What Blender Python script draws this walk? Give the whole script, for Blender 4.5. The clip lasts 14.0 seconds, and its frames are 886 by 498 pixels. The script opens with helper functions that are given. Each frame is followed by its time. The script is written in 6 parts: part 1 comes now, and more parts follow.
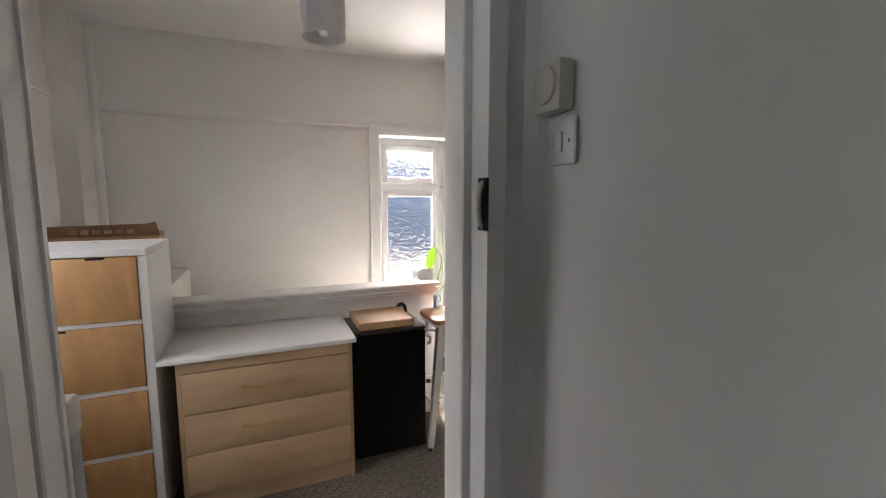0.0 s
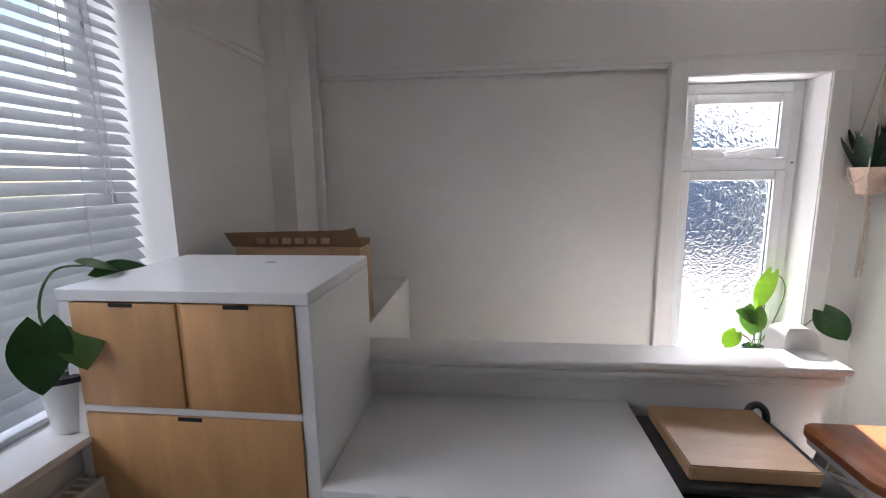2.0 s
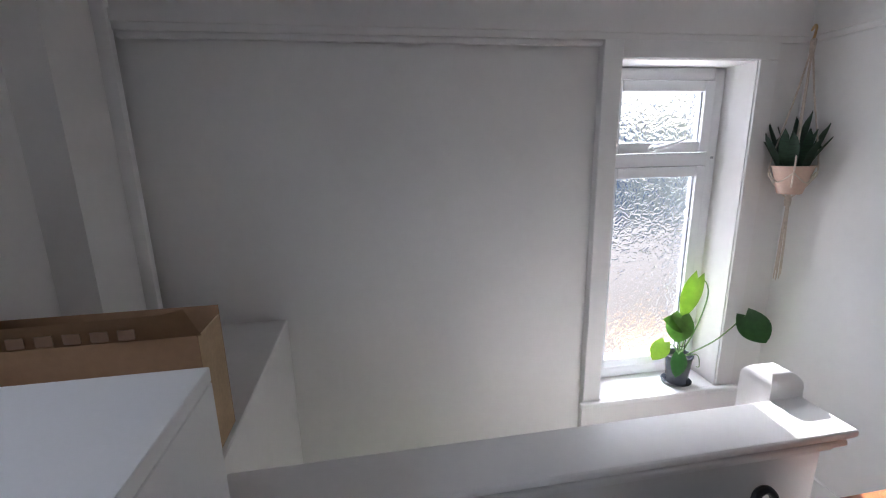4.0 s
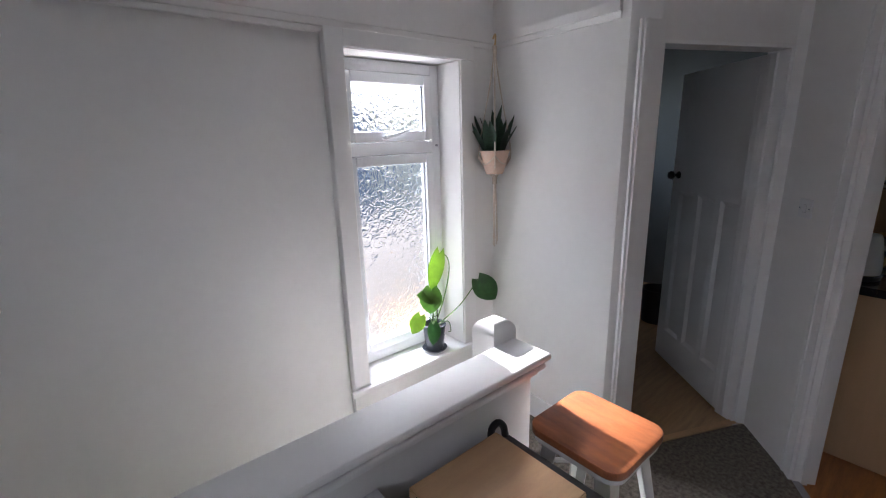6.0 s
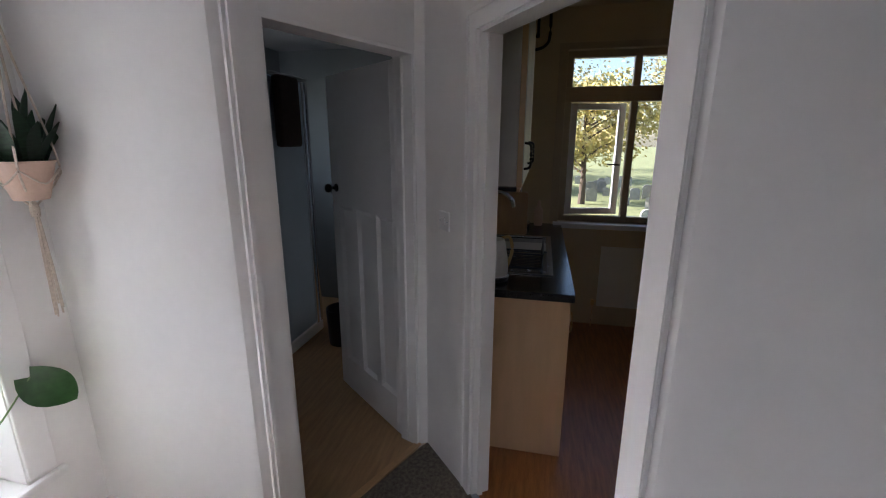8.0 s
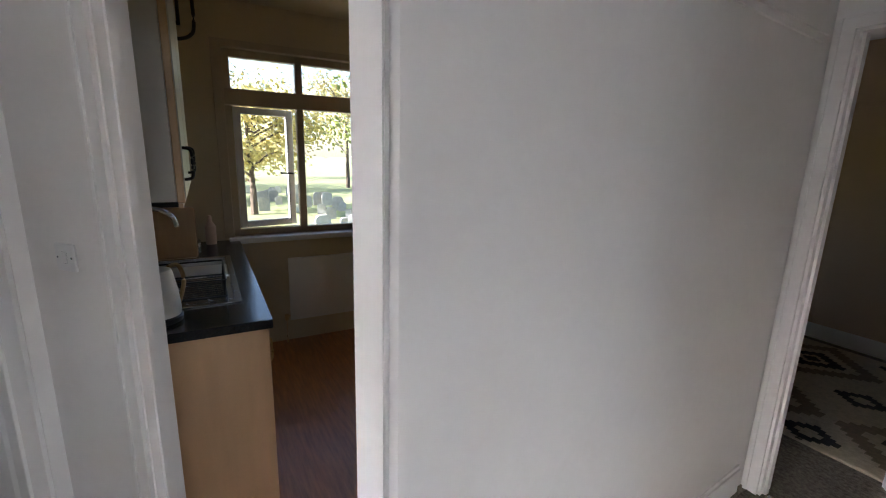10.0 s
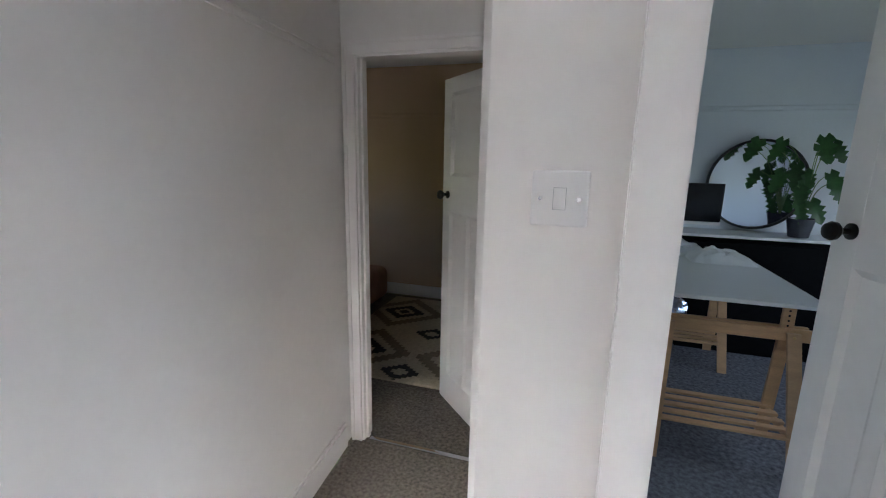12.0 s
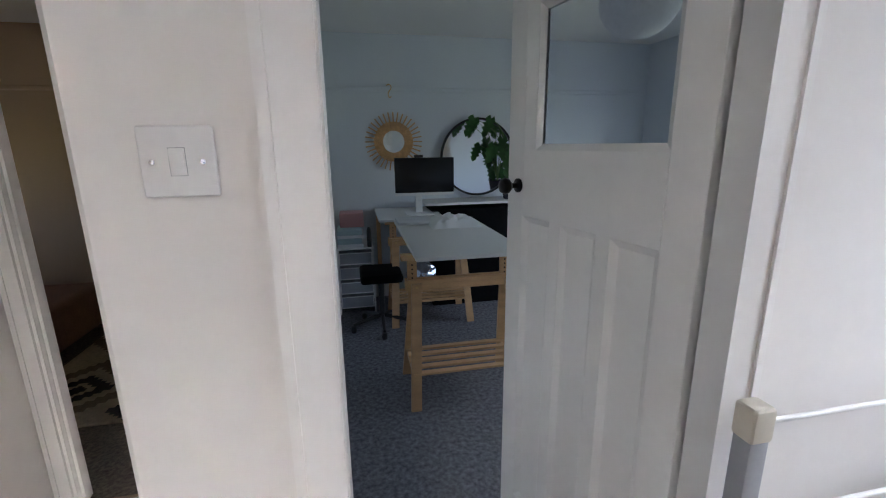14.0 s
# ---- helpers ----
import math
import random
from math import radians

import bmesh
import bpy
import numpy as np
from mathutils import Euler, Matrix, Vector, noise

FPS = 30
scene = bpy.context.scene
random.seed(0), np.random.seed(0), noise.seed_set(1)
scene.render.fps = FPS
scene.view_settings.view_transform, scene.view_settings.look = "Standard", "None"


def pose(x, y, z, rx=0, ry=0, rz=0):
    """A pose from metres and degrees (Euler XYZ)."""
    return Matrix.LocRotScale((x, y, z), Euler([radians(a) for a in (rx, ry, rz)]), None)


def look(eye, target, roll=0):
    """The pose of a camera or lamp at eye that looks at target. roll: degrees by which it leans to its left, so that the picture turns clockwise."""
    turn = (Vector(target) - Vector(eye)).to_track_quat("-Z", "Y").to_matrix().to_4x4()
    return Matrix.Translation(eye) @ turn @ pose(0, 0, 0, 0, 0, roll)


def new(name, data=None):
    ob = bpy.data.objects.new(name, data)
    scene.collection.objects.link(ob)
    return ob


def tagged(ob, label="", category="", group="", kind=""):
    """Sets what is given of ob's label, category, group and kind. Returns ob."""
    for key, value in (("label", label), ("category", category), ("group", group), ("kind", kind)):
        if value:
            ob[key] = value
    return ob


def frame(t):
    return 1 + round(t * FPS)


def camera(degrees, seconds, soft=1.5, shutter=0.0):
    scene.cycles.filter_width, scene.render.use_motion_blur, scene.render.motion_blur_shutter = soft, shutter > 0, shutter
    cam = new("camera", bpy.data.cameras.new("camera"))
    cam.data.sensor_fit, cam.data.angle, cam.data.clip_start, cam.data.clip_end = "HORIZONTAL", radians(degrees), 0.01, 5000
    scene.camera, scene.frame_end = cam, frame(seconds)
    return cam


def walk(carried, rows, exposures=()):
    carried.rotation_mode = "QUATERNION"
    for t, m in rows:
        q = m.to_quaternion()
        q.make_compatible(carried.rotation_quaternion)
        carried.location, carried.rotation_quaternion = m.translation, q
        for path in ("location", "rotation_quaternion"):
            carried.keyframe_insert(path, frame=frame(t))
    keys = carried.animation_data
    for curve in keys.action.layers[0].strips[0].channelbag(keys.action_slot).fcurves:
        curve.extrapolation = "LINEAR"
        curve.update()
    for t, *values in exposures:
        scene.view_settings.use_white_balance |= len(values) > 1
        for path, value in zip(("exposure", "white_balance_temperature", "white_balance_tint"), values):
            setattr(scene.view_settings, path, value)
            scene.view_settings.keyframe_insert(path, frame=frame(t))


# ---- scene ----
cam = camera(91.3, 14.0, soft=1.1)
PATH = [
    (0, (0.027, 0.075, 1.492), (0.786, 1.91, 1.255), 0.0),
    (0.5, (0.111, 0.32, 1.487), (0.554, 2.25, 1.211), 0.1),
    (1, (0.168, 0.664, 1.491), (0.343, 2.63, 1.169), 0.1),
    (1.5, (0.095, 1.005, 1.494), (0.062, 2.976, 1.154), 0.0),
    (2, (-0.02, 1.322, 1.537), (-0.244, 3.283, 1.211), -0.8),
    (4.5, (-0.127, 1.945, 1.682), (0.416, 3.805, 1.188), -1.3),
    (5, (-0.045, 1.932, 1.659), (0.724, 3.712, 1.168), -1.5),
    (5.5, (-0.025, 1.932, 1.656), (0.981, 3.587, 1.159), -1.5),
    (6, (0.001, 1.934, 1.644), (1.229, 3.428, 1.136), -1.7),
    (6.5, (0.099, 1.941, 1.628), (1.577, 3.18, 1.099), -1.6),
    (7, (0.303, 1.969, 1.637), (1.985, 2.902, 1.091), -1.2),
    (7.5, (0.502, 1.978, 1.65), (2.308, 2.651, 1.116), -0.6),
    (7.7, (0.575, 1.973, 1.633), (2.418, 2.554, 1.116), -0.3),
    (10, (0.836, 1.995, 1.617), (2.545, 1.05, 1.184), 1.6),
    (10.5, (0.75, 1.905, 1.651), (2.256, 0.664, 1.215), 1.7),
    (11, (0.701, 1.832, 1.652), (1.943, 0.323, 1.229), 1.7),
    (11.5, (0.639, 1.788, 1.649), (1.58, 0.071, 1.238), 1.4),
    (12, (0.57, 1.745, 1.643), (1.153, -0.123, 1.234), 1.1),
    (12.5, (0.496, 1.706, 1.64), (0.773, -0.231, 1.227), -0.0),
    (13, (0.431, 1.669, 1.637), (0.443, -0.286, 1.214), -0.4),
    (13.5, (0.394, 1.645, 1.617), (0.152, -0.289, 1.173), -1.5),
    (14, (0.379, 1.64, 1.6), (-0.014, -0.264, 1.13), -0.6),
]
walk(cam, [(t, look(e, g, r)) for t, e, g, r in PATH], exposures=[(0, 2.6, 6700, 16), (1, 2.5, 6150, 15), (2, 2.1, 6050, 17), (4.5, 1.85, 5700, 16), (7.5, 1.95, 5850, 18), (10, 2.9, 5950, 14), (11, 3.0, 5800, 12), (12.4, 3.15, 5850, 13), (14, 3.1, 6050, 15)])

# ---- light ----
SUN_DIR = Vector((0.13, 1.0, 0.47)).normalized()
world = bpy.data.worlds.new("sky")
scene.world = world
world.use_nodes = True
wn = world.node_tree
sky = wn.nodes.new("ShaderNodeTexSky")
sky.sky_type = "NISHITA"
sky.sun_disc = False
sky.sun_elevation = math.asin(SUN_DIR.z)
sky.sun_rotation = math.atan2(SUN_DIR.x, SUN_DIR.y)
wn.links.new(sky.outputs["Color"], wn.nodes["Background"].inputs["Color"])
wn.nodes["Background"].inputs["Strength"].default_value = 0.07

sun_data = bpy.data.lights.new("sun", "SUN")
sun_data.energy, sun_data.angle, sun_data.color = 5.0, radians(0.55), (1.0, 0.94, 0.86)
new("sun", sun_data).matrix_world = look(SUN_DIR * 20, (0, 0, 0))


def window_light(name, eye, target, width, height, watts, color):
    data = bpy.data.lights.new(name, "AREA")
    data.shape, data.size, data.size_y, data.energy, data.color = "RECTANGLE", width, height, watts, color
    new(name, data).matrix_world = look(eye, target)


window_light("stair_window_sky", (1.29, 4.75, 3.1), (1.29, 3.6, 1.4), 1.0, 1.2, 36, (0.94, 0.97, 1.0))
window_light("landing_window_sky", (-2.0, 1.87, 2.15), (-1.0, 1.87, 1.55), 1.6, 1.3, 6.5, (0.97, 0.98, 1.0))
# added fill lamp, aimed up: imitates sunlight bounced off the ground outside
window_light("stair_window_bounce_fill", (1.29, 4.9, -0.55), (1.29, 3.6, 1.5), 1.0, 0.8, 24, (1.0, 0.97, 0.92))
window_light("office_window_sky", (-3.35, -0.9, 1.7), (-2.0, -0.9, 1.5), 1.6, 1.2, 3.8, (0.80, 0.90, 1.0))
window_light("bathroom_window_sky", (3.9, 4.9, 1.9), (3.6, 3.4, 1.2), 0.6, 0.8, 3.0, (1.0, 0.94, 0.86))


# ---- materials ----
def mat(name, col, rough=0.5, metal=0.0, var=0.06, scale=3.0, bump=0.05, bscale=90.0, stretch=(1, 1, 1), spec=0.5, dark=None, rand=0.0, alpha=1.0):
    m = bpy.data.materials.new(name)
    m.use_nodes = True
    t = m.node_tree
    p = t.nodes["Principled BSDF"]
    p.inputs["Roughness"].default_value, p.inputs["Metallic"].default_value = rough, metal
    p.inputs["Specular IOR Level"].default_value = spec
    co = t.nodes.new("ShaderNodeTexCoord")
    mp = t.nodes.new("ShaderNodeMapping")
    mp.inputs["Scale"].default_value = stretch
    t.links.new(co.outputs["Object"], mp.inputs["Vector"])
    a, b = t.nodes.new("ShaderNodeTexNoise"), t.nodes.new("ShaderNodeTexNoise")
    for n, s, d in ((a, scale, 5.0), (b, bscale, 3.0)):
        n.inputs["Scale"].default_value, n.inputs["Detail"].default_value = s, d
        t.links.new(mp.outputs["Vector"], n.inputs["Vector"])
    ramp = t.nodes.new("ShaderNodeValToRGB")
    lo = dark or [c * (1 - var) for c in col]
    hi = [min(1, c * (1 + var)) for c in col]
    ramp.color_ramp.elements[0].position, ramp.color_ramp.elements[1].position = 0.33, 0.67
    ramp.color_ramp.elements[0].color, ramp.color_ramp.elements[1].color = (*lo, 1), (*hi, 1)
    mix = t.nodes.new("ShaderNodeMath")
    mix.operation = "MULTIPLY_ADD"
    mix.inputs[1].default_value, mix.inputs[2].default_value = 0.35, 0.0
    add = t.nodes.new("ShaderNodeMath")
    add.operation = "MULTIPLY_ADD"
    add.inputs[1].default_value = 0.65
    t.links.new(b.outputs["Fac"], mix.inputs[0])
    t.links.new(a.outputs["Fac"], add.inputs[0])
    t.links.new(mix.outputs[0], add.inputs[2])
    t.links.new(add.outputs[0], ramp.inputs["Fac"])
    out = ramp.outputs["Color"]
    if rand:
        info = t.nodes.new("ShaderNodeObjectInfo")
        hsv = t.nodes.new("ShaderNodeHueSaturation")
        mr = t.nodes.new("ShaderNodeMapRange")
        mr.inputs["To Min"].default_value, mr.inputs["To Max"].default_value = 1 - rand, 1 + rand
        t.links.new(info.outputs["Random"], mr.inputs["Value"])
        t.links.new(mr.outputs["Result"], hsv.inputs["Value"])
        t.links.new(out, hsv.inputs["Color"])
        out = hsv.outputs["Color"]
    t.links.new(out, p.inputs["Base Color"])
    rr = t.nodes.new("ShaderNodeMapRange")
    rr.inputs["To Min"].default_value, rr.inputs["To Max"].default_value = max(0.02, rough - 0.07), min(1, rough + 0.07)
    t.links.new(a.outputs["Fac"], rr.inputs["Value"])
    t.links.new(rr.outputs["Result"], p.inputs["Roughness"])
    if bump:
        bp = t.nodes.new("ShaderNodeBump")
        bp.inputs["Strength"].default_value, bp.inputs["Distance"].default_value = min(1, bump * 4), 0.004
        t.links.new(b.outputs["Fac"], bp.inputs["Height"])
        t.links.new(bp.outputs["Normal"], p.inputs["Normal"])
    return m


def glass_mat(name, rough=0.0, bump=0.0, scale=18.0, tint=(1, 1, 1)):
    m = bpy.data.materials.new(name)
    m.use_nodes = True
    t = m.node_tree
    p = t.nodes["Principled BSDF"]
    p.inputs["Base Color"].default_value = (*tint, 1)
    p.inputs["Transmission Weight"].default_value = 1.0
    p.inputs["Roughness"].default_value, p.inputs["IOR"].default_value = rough, 1.35
    if bump:
        co, n, w, bp = (t.nodes.new(k) for k in ("ShaderNodeTexCoord", "ShaderNodeTexNoise", "ShaderNodeTexNoise", "ShaderNodeBump"))
        w.inputs["Scale"].default_value = scale * 0.5
        n.inputs["Scale"].default_value, n.inputs["Detail"].default_value, n.inputs["Distortion"].default_value = scale, 1.0, 1.6
        bp.inputs["Strength"].default_value, bp.inputs["Distance"].default_value = 1.0, bump
        t.links.new(co.outputs["Object"], n.inputs["Vector"])
        t.links.new(n.outputs["Fac"], bp.inputs["Height"])
        t.links.new(bp.outputs["Normal"], p.inputs["Normal"])
    return m


WALL = mat("white_wall_paint", (0.82, 0.80, 0.775), 0.62, var=0.025, scale=1.6, bump=0.05, bscale=26)
OFFICE_WALL = mat("pale_blue_grey_paint", (0.66, 0.70, 0.74), 0.65, var=0.03, scale=1.4, bump=0.03, bscale=60)
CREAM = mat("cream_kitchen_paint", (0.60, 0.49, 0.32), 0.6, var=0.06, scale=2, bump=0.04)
BED_WALL = mat("warm_bedroom_paint", (0.52, 0.38, 0.24), 0.65, var=0.04, scale=2, bump=0.04)
BATH_WALL = mat("dark_grey_bathroom_paint", (0.17, 0.18, 0.18), 0.5, var=0.08, scale=2)
CEIL = mat("ceiling_paint", (0.82, 0.81, 0.79), 0.7, var=0.02, scale=1.2, bump=0.03, bscale=40)
GLOSS = mat("white_gloss_paint", (0.84, 0.825, 0.805), 0.32, var=0.025, scale=4, bump=0.004, bscale=30)
UPVC = mat("white_upvc", (0.84, 0.85, 0.86), 0.22, var=0.02, scale=5, bump=0.0)
CARPET = mat("brown_grey_carpet", (0.20, 0.172, 0.138), 0.95, var=0.4, scale=55, bump=0.5, bscale=260, spec=0.1, dark=(0.075, 0.063, 0.052))
CARPET_GREY = mat("blue_grey_carpet", (0.20, 0.20, 0.215), 0.95, var=0.35, scale=40, bump=0.5, bscale=260, spec=0.1, dark=(0.07, 0.07, 0.078))
LAMINATE = mat("orange_laminate", (0.46, 0.19, 0.06), 0.32, var=0.3, scale=5, bump=0.03, bscale=60, stretch=(1, 9, 1), rand=0.12)
VINYL = mat("light_oak_vinyl", (0.45, 0.28, 0.14), 0.4, var=0.22, scale=5, bump=0.03, bscale=60, stretch=(1, 8, 1), rand=0.1)
BIRCH = mat("birch_veneer", (0.54, 0.30, 0.125), 0.42, var=0.16, scale=3, bump=0.02, bscale=70, stretch=(7, 1, 1.4), rand=0.06)
BEECH = mat("pale_oak_laminate", (0.55, 0.375, 0.225), 0.45, var=0.09, scale=3, bump=0.015, bscale=70, stretch=(1, 6, 9), rand=0.03)
WHITE_BOARD = mat("white_foil", (0.78, 0.775, 0.765), 0.3, var=0.02, scale=4, bump=0.01)
BLACK = mat("black_plastic", (0.012, 0.012, 0.013), 0.38, var=0.2, scale=8, bump=0.02)
BLACK_MATT = mat("black_fabric", (0.005, 0.005, 0.0055), 0.75, var=0.3, scale=20, bump=0.05, spec=0.06)
STEEL_WHITE = mat("white_powder_coat", (0.78, 0.775, 0.76), 0.3, var=0.05, scale=9, bump=0.02)
SEATWOOD = mat("reddish_elm", (0.34, 0.115, 0.042), 0.3, var=0.4, scale=3.5, bump=0.04, bscale=60, stretch=(9, 1, 1), dark=(0.17, 0.055, 0.024))
BOARDWOOD = mat("bamboo", (0.46, 0.28, 0.145), 0.45, var=0.12, scale=4, bump=0.02, stretch=(1, 7, 1))
EDGEWOOD = mat("dark_edge_wood", (0.10, 0.038, 0.02), 0.4, var=0.2, scale=9, bump=0.02)
PINE = mat("pine", (0.56, 0.34, 0.17), 0.45, var=0.16, scale=5, bump=0.03, bscale=70, stretch=(1, 1, 5), rand=0.06)
BRASS = mat("brushed_brass", (0.62, 0.42, 0.20), 0.3, 1.0, var=0.08, scale=20, bump=0.0)
CHROME = mat("chrome", (0.72, 0.73, 0.75), 0.12, 1.0, var=0.03, bump=0.0)
BRONZE = mat("black_bronze", (0.02, 0.018, 0.017), 0.35, 0.6, var=0.2, scale=20, bump=0.0)
LEAF = mat("leaf_green", (0.10, 0.20, 0.035), 0.38, var=0.3, scale=9, bump=0.05, bscale=40, rand=0.15)
LEAF_YOUNG = mat("young_leaf_green", (0.20, 0.31, 0.035), 0.36, var=0.25, scale=9, bump=0.05, bscale=40)
LEAF_DARK = mat("dark_leaf_green", (0.045, 0.13, 0.035), 0.34, var=0.35, scale=9, bump=0.05, bscale=40, rand=0.2)
LEAF_SNAKE = mat("snake_plant_green", (0.022, 0.06, 0.028), 0.4, var=0.5, scale=30, bump=0.03, stretch=(1, 1, 4), rand=0.25)
STEM = mat("stem_green", (0.13, 0.22, 0.07), 0.5, var=0.2, scale=30, bump=0.0)
SOIL = mat("soil", (0.035, 0.025, 0.018), 0.95, var=0.5, scale=60, bump=0.5, bscale=120)
POT_GREY = mat("dark_glazed_pot", (0.07, 0.075, 0.09), 0.25, var=0.15, scale=12, bump=0.01)
POT_WHITE = mat("white_glazed_pot", (0.74, 0.74, 0.73), 0.3, var=0.03, scale=8, bump=0.01)
POT_BLUSH = mat("blush_ceramic", (0.62, 0.44, 0.34), 0.6, var=0.08, scale=18, bump=0.03)
CORD = mat("natural_cotton_cord", (0.62, 0.53, 0.44), 0.9, var=0.15, scale=80, bump=0.2, bscale=220)
CARD = mat("brown_cardboard", (0.32, 0.19, 0.10), 0.8, var=0.12, scale=7, bump=0.06, bscale=50)
CARD_PALE = mat("torn_cardboard", (0.48, 0.34, 0.20), 0.85, var=0.15, scale=9, bump=0.06)
CARD_PRINT = mat("dark_print", (0.16, 0.09, 0.05), 0.8, var=0.1, bump=0.0)
PLASTIC_CREAM = mat("aged_cream_plastic", (0.60, 0.56, 0.47), 0.45, var=0.05, scale=10, bump=0.01)
PLASTIC_WHITE = mat("white_plastic", (0.76, 0.755, 0.75), 0.3, var=0.02, scale=10, bump=0.0)
PLASTIC_GREY = mat("grey_plastic", (0.30, 0.31, 0.33), 0.45, var=0.06, scale=10, bump=0.01)
LINEN = mat("white_linen_shade", (0.70, 0.70, 0.71), 0.85, var=0.06, scale=40, bump=0.1, bscale=300)
BULB = mat("frosted_bulb", (0.8, 0.8, 0.78), 0.25, var=0.02, bump=0.0)
SLAT = mat("white_blind_slat", (0.60, 0.61, 0.63), 0.4, var=0.02, scale=6, bump=0.0)
RADIATOR = mat("cream_radiator_enamel", (0.74, 0.71, 0.65), 0.35, var=0.03, scale=5, bump=0.01)
# near-black colour that paints in the shade of small hollows
RECESS_SHADE = mat("recess_shade", (0.015, 0.014, 0.013), 0.9, var=0.2, bump=0.0)
WORKTOP = mat("black_granite_laminate", (0.016, 0.017, 0.02), 0.2, var=0.5, scale=160, bump=0.0)
KPANEL = mat("maple_end_panel", (0.60, 0.39, 0.22), 0.42, var=0.08, scale=3, bump=0.015, stretch=(6, 6, 1))
KDOOR = mat("cream_cabinet_foil", (0.56, 0.53, 0.47), 0.4, var=0.03, scale=4, bump=0.01)
STAINLESS = mat("stainless_steel", (0.55, 0.55, 0.56), 0.25, 1.0, var=0.06, scale=30, bump=0.0)
WOODFRAME = mat("cream_window_timber", (0.50, 0.40, 0.27), 0.45, var=0.08, scale=8, bump=0.03)
RATTAN = mat("natural_rattan", (0.52, 0.31, 0.14), 0.6, var=0.25, scale=30, bump=0.1)
MIRROR = mat("mirror_silver", (0.88, 0.89, 0.90), 0.04, 1.0, var=0.0, bump=0.0)
SCREEN = mat("dark_screen", (0.006, 0.006, 0.007), 0.22, var=0.05, bump=0.0)
PAPER = mat("white_paper", (0.78, 0.79, 0.80), 0.75, var=0.04, scale=9, bump=0.1, bscale=25)
PINK = mat("pink_box", (0.62, 0.32, 0.30), 0.6, var=0.05, bump=0.0)
BLUEPAPER = mat("pale_blue_paper", (0.45, 0.58, 0.60), 0.7, var=0.06, bump=0.0)
TERRACOTTA = mat("terracotta_bedspread", (0.34, 0.19, 0.12), 0.9, var=0.15, scale=9, bump=0.3, bscale=70)
RUG_CREAM = mat("cream_wool", (0.46, 0.38, 0.27), 0.95, var=0.2, scale=40, bump=0.4, bscale=200)
RUG_BROWN = mat("taupe_wool", (0.20, 0.15, 0.10), 0.95, var=0.25, scale=40, bump=0.4, bscale=200)
RUG_BLACK = mat("charcoal_wool", (0.02, 0.018, 0.017), 0.95, var=0.3, scale=40, bump=0.4, bscale=200)
TOWEL = mat("brown_towel", (0.045, 0.03, 0.024), 0.95, var=0.3, scale=40, bump=0.4, bscale=180)
BATH_TILE = mat("blue_white_bath_panel", (0.42, 0.52, 0.60), 0.3, var=0.05, scale=4, bump=0.0)
FOIL = mat("crumpled_foil", (0.55, 0.62, 0.75), 0.2, 1.0, var=0.2, scale=30, bump=0.5, bscale=30)
GRASS = mat("mown_grass", (0.22, 0.24, 0.10), 0.95, var=0.35, scale=1.2, bump=0.4, bscale=18)
ASPHALT = mat("grey_path", (0.34, 0.32, 0.30), 0.9, var=0.15, scale=2, bump=0.1)
GRAVE = mat("weathered_gravestone", (0.36, 0.35, 0.32), 0.85, var=0.25, scale=4, bump=0.2, bscale=30, rand=0.2)
BARK = mat("bark", (0.09, 0.065, 0.045), 0.9, var=0.3, scale=12, bump=0.5, bscale=40, stretch=(1, 1, 0.3))
FOLIAGE = mat("autumn_foliage", (0.38, 0.32, 0.11), 0.7, var=0.45, scale=2.2, bump=0.0, rand=0.2)
FOLIAGE_GREEN = mat("green_foliage", (0.17, 0.20, 0.05), 0.7, var=0.4, scale=2.2, bump=0.0, rand=0.2)
RENDER_WALL = mat("cream_render", (0.72, 0.66, 0.55), 0.9, var=0.08, scale=2, bump=0.1)
SLATE = mat("blue_grey_slate", (0.22, 0.26, 0.33), 0.7, var=0.25, scale=6, bump=0.1)
OBSCURE = glass_mat("textured_obscure_glass", 0.13, 0.006, 27)
CLEAR = glass_mat("clear_glass")
FROST = glass_mat("office_door_glass", 0.02, 0.0, tint=(0.93, 0.96, 1.0))


# ---- mesh helpers ----
BASE = {}


def box(bm, x0, x1, y0, y1, z0, z1, bevel=0.0, seg=2):
    r = bmesh.ops.create_cube(bm, size=1.0, matrix=Matrix.LocRotScale(((x0 + x1) / 2, (y0 + y1) / 2, (z0 + z1) / 2), None, (abs(x1 - x0), abs(y1 - y0), abs(z1 - z0))))
    if bevel:
        edges = list({e for v in r["verts"] for e in v.link_edges})
        bmesh.ops.bevel(bm, geom=edges, offset=bevel, segments=seg, affect="EDGES", profile=0.5)
    return bm


def one_box(x0, x1, y0, y1, z0, z1, bevel=0.0, seg=2):
    return box(bmesh.new(), x0, x1, y0, y1, z0, z1, bevel, seg)


def prism(bm, pts, z0, z1):
    lo = [bm.verts.new((x, y, z0)) for x, y in pts]
    hi = [bm.verts.new((x, y, z1)) for x, y in pts]
    n = len(pts)
    bm.faces.new(lo[::-1])
    bm.faces.new(hi)
    for i in range(n):
        bm.faces.new((lo[i], lo[(i + 1) % n], hi[(i + 1) % n], hi[i]))
    return bm


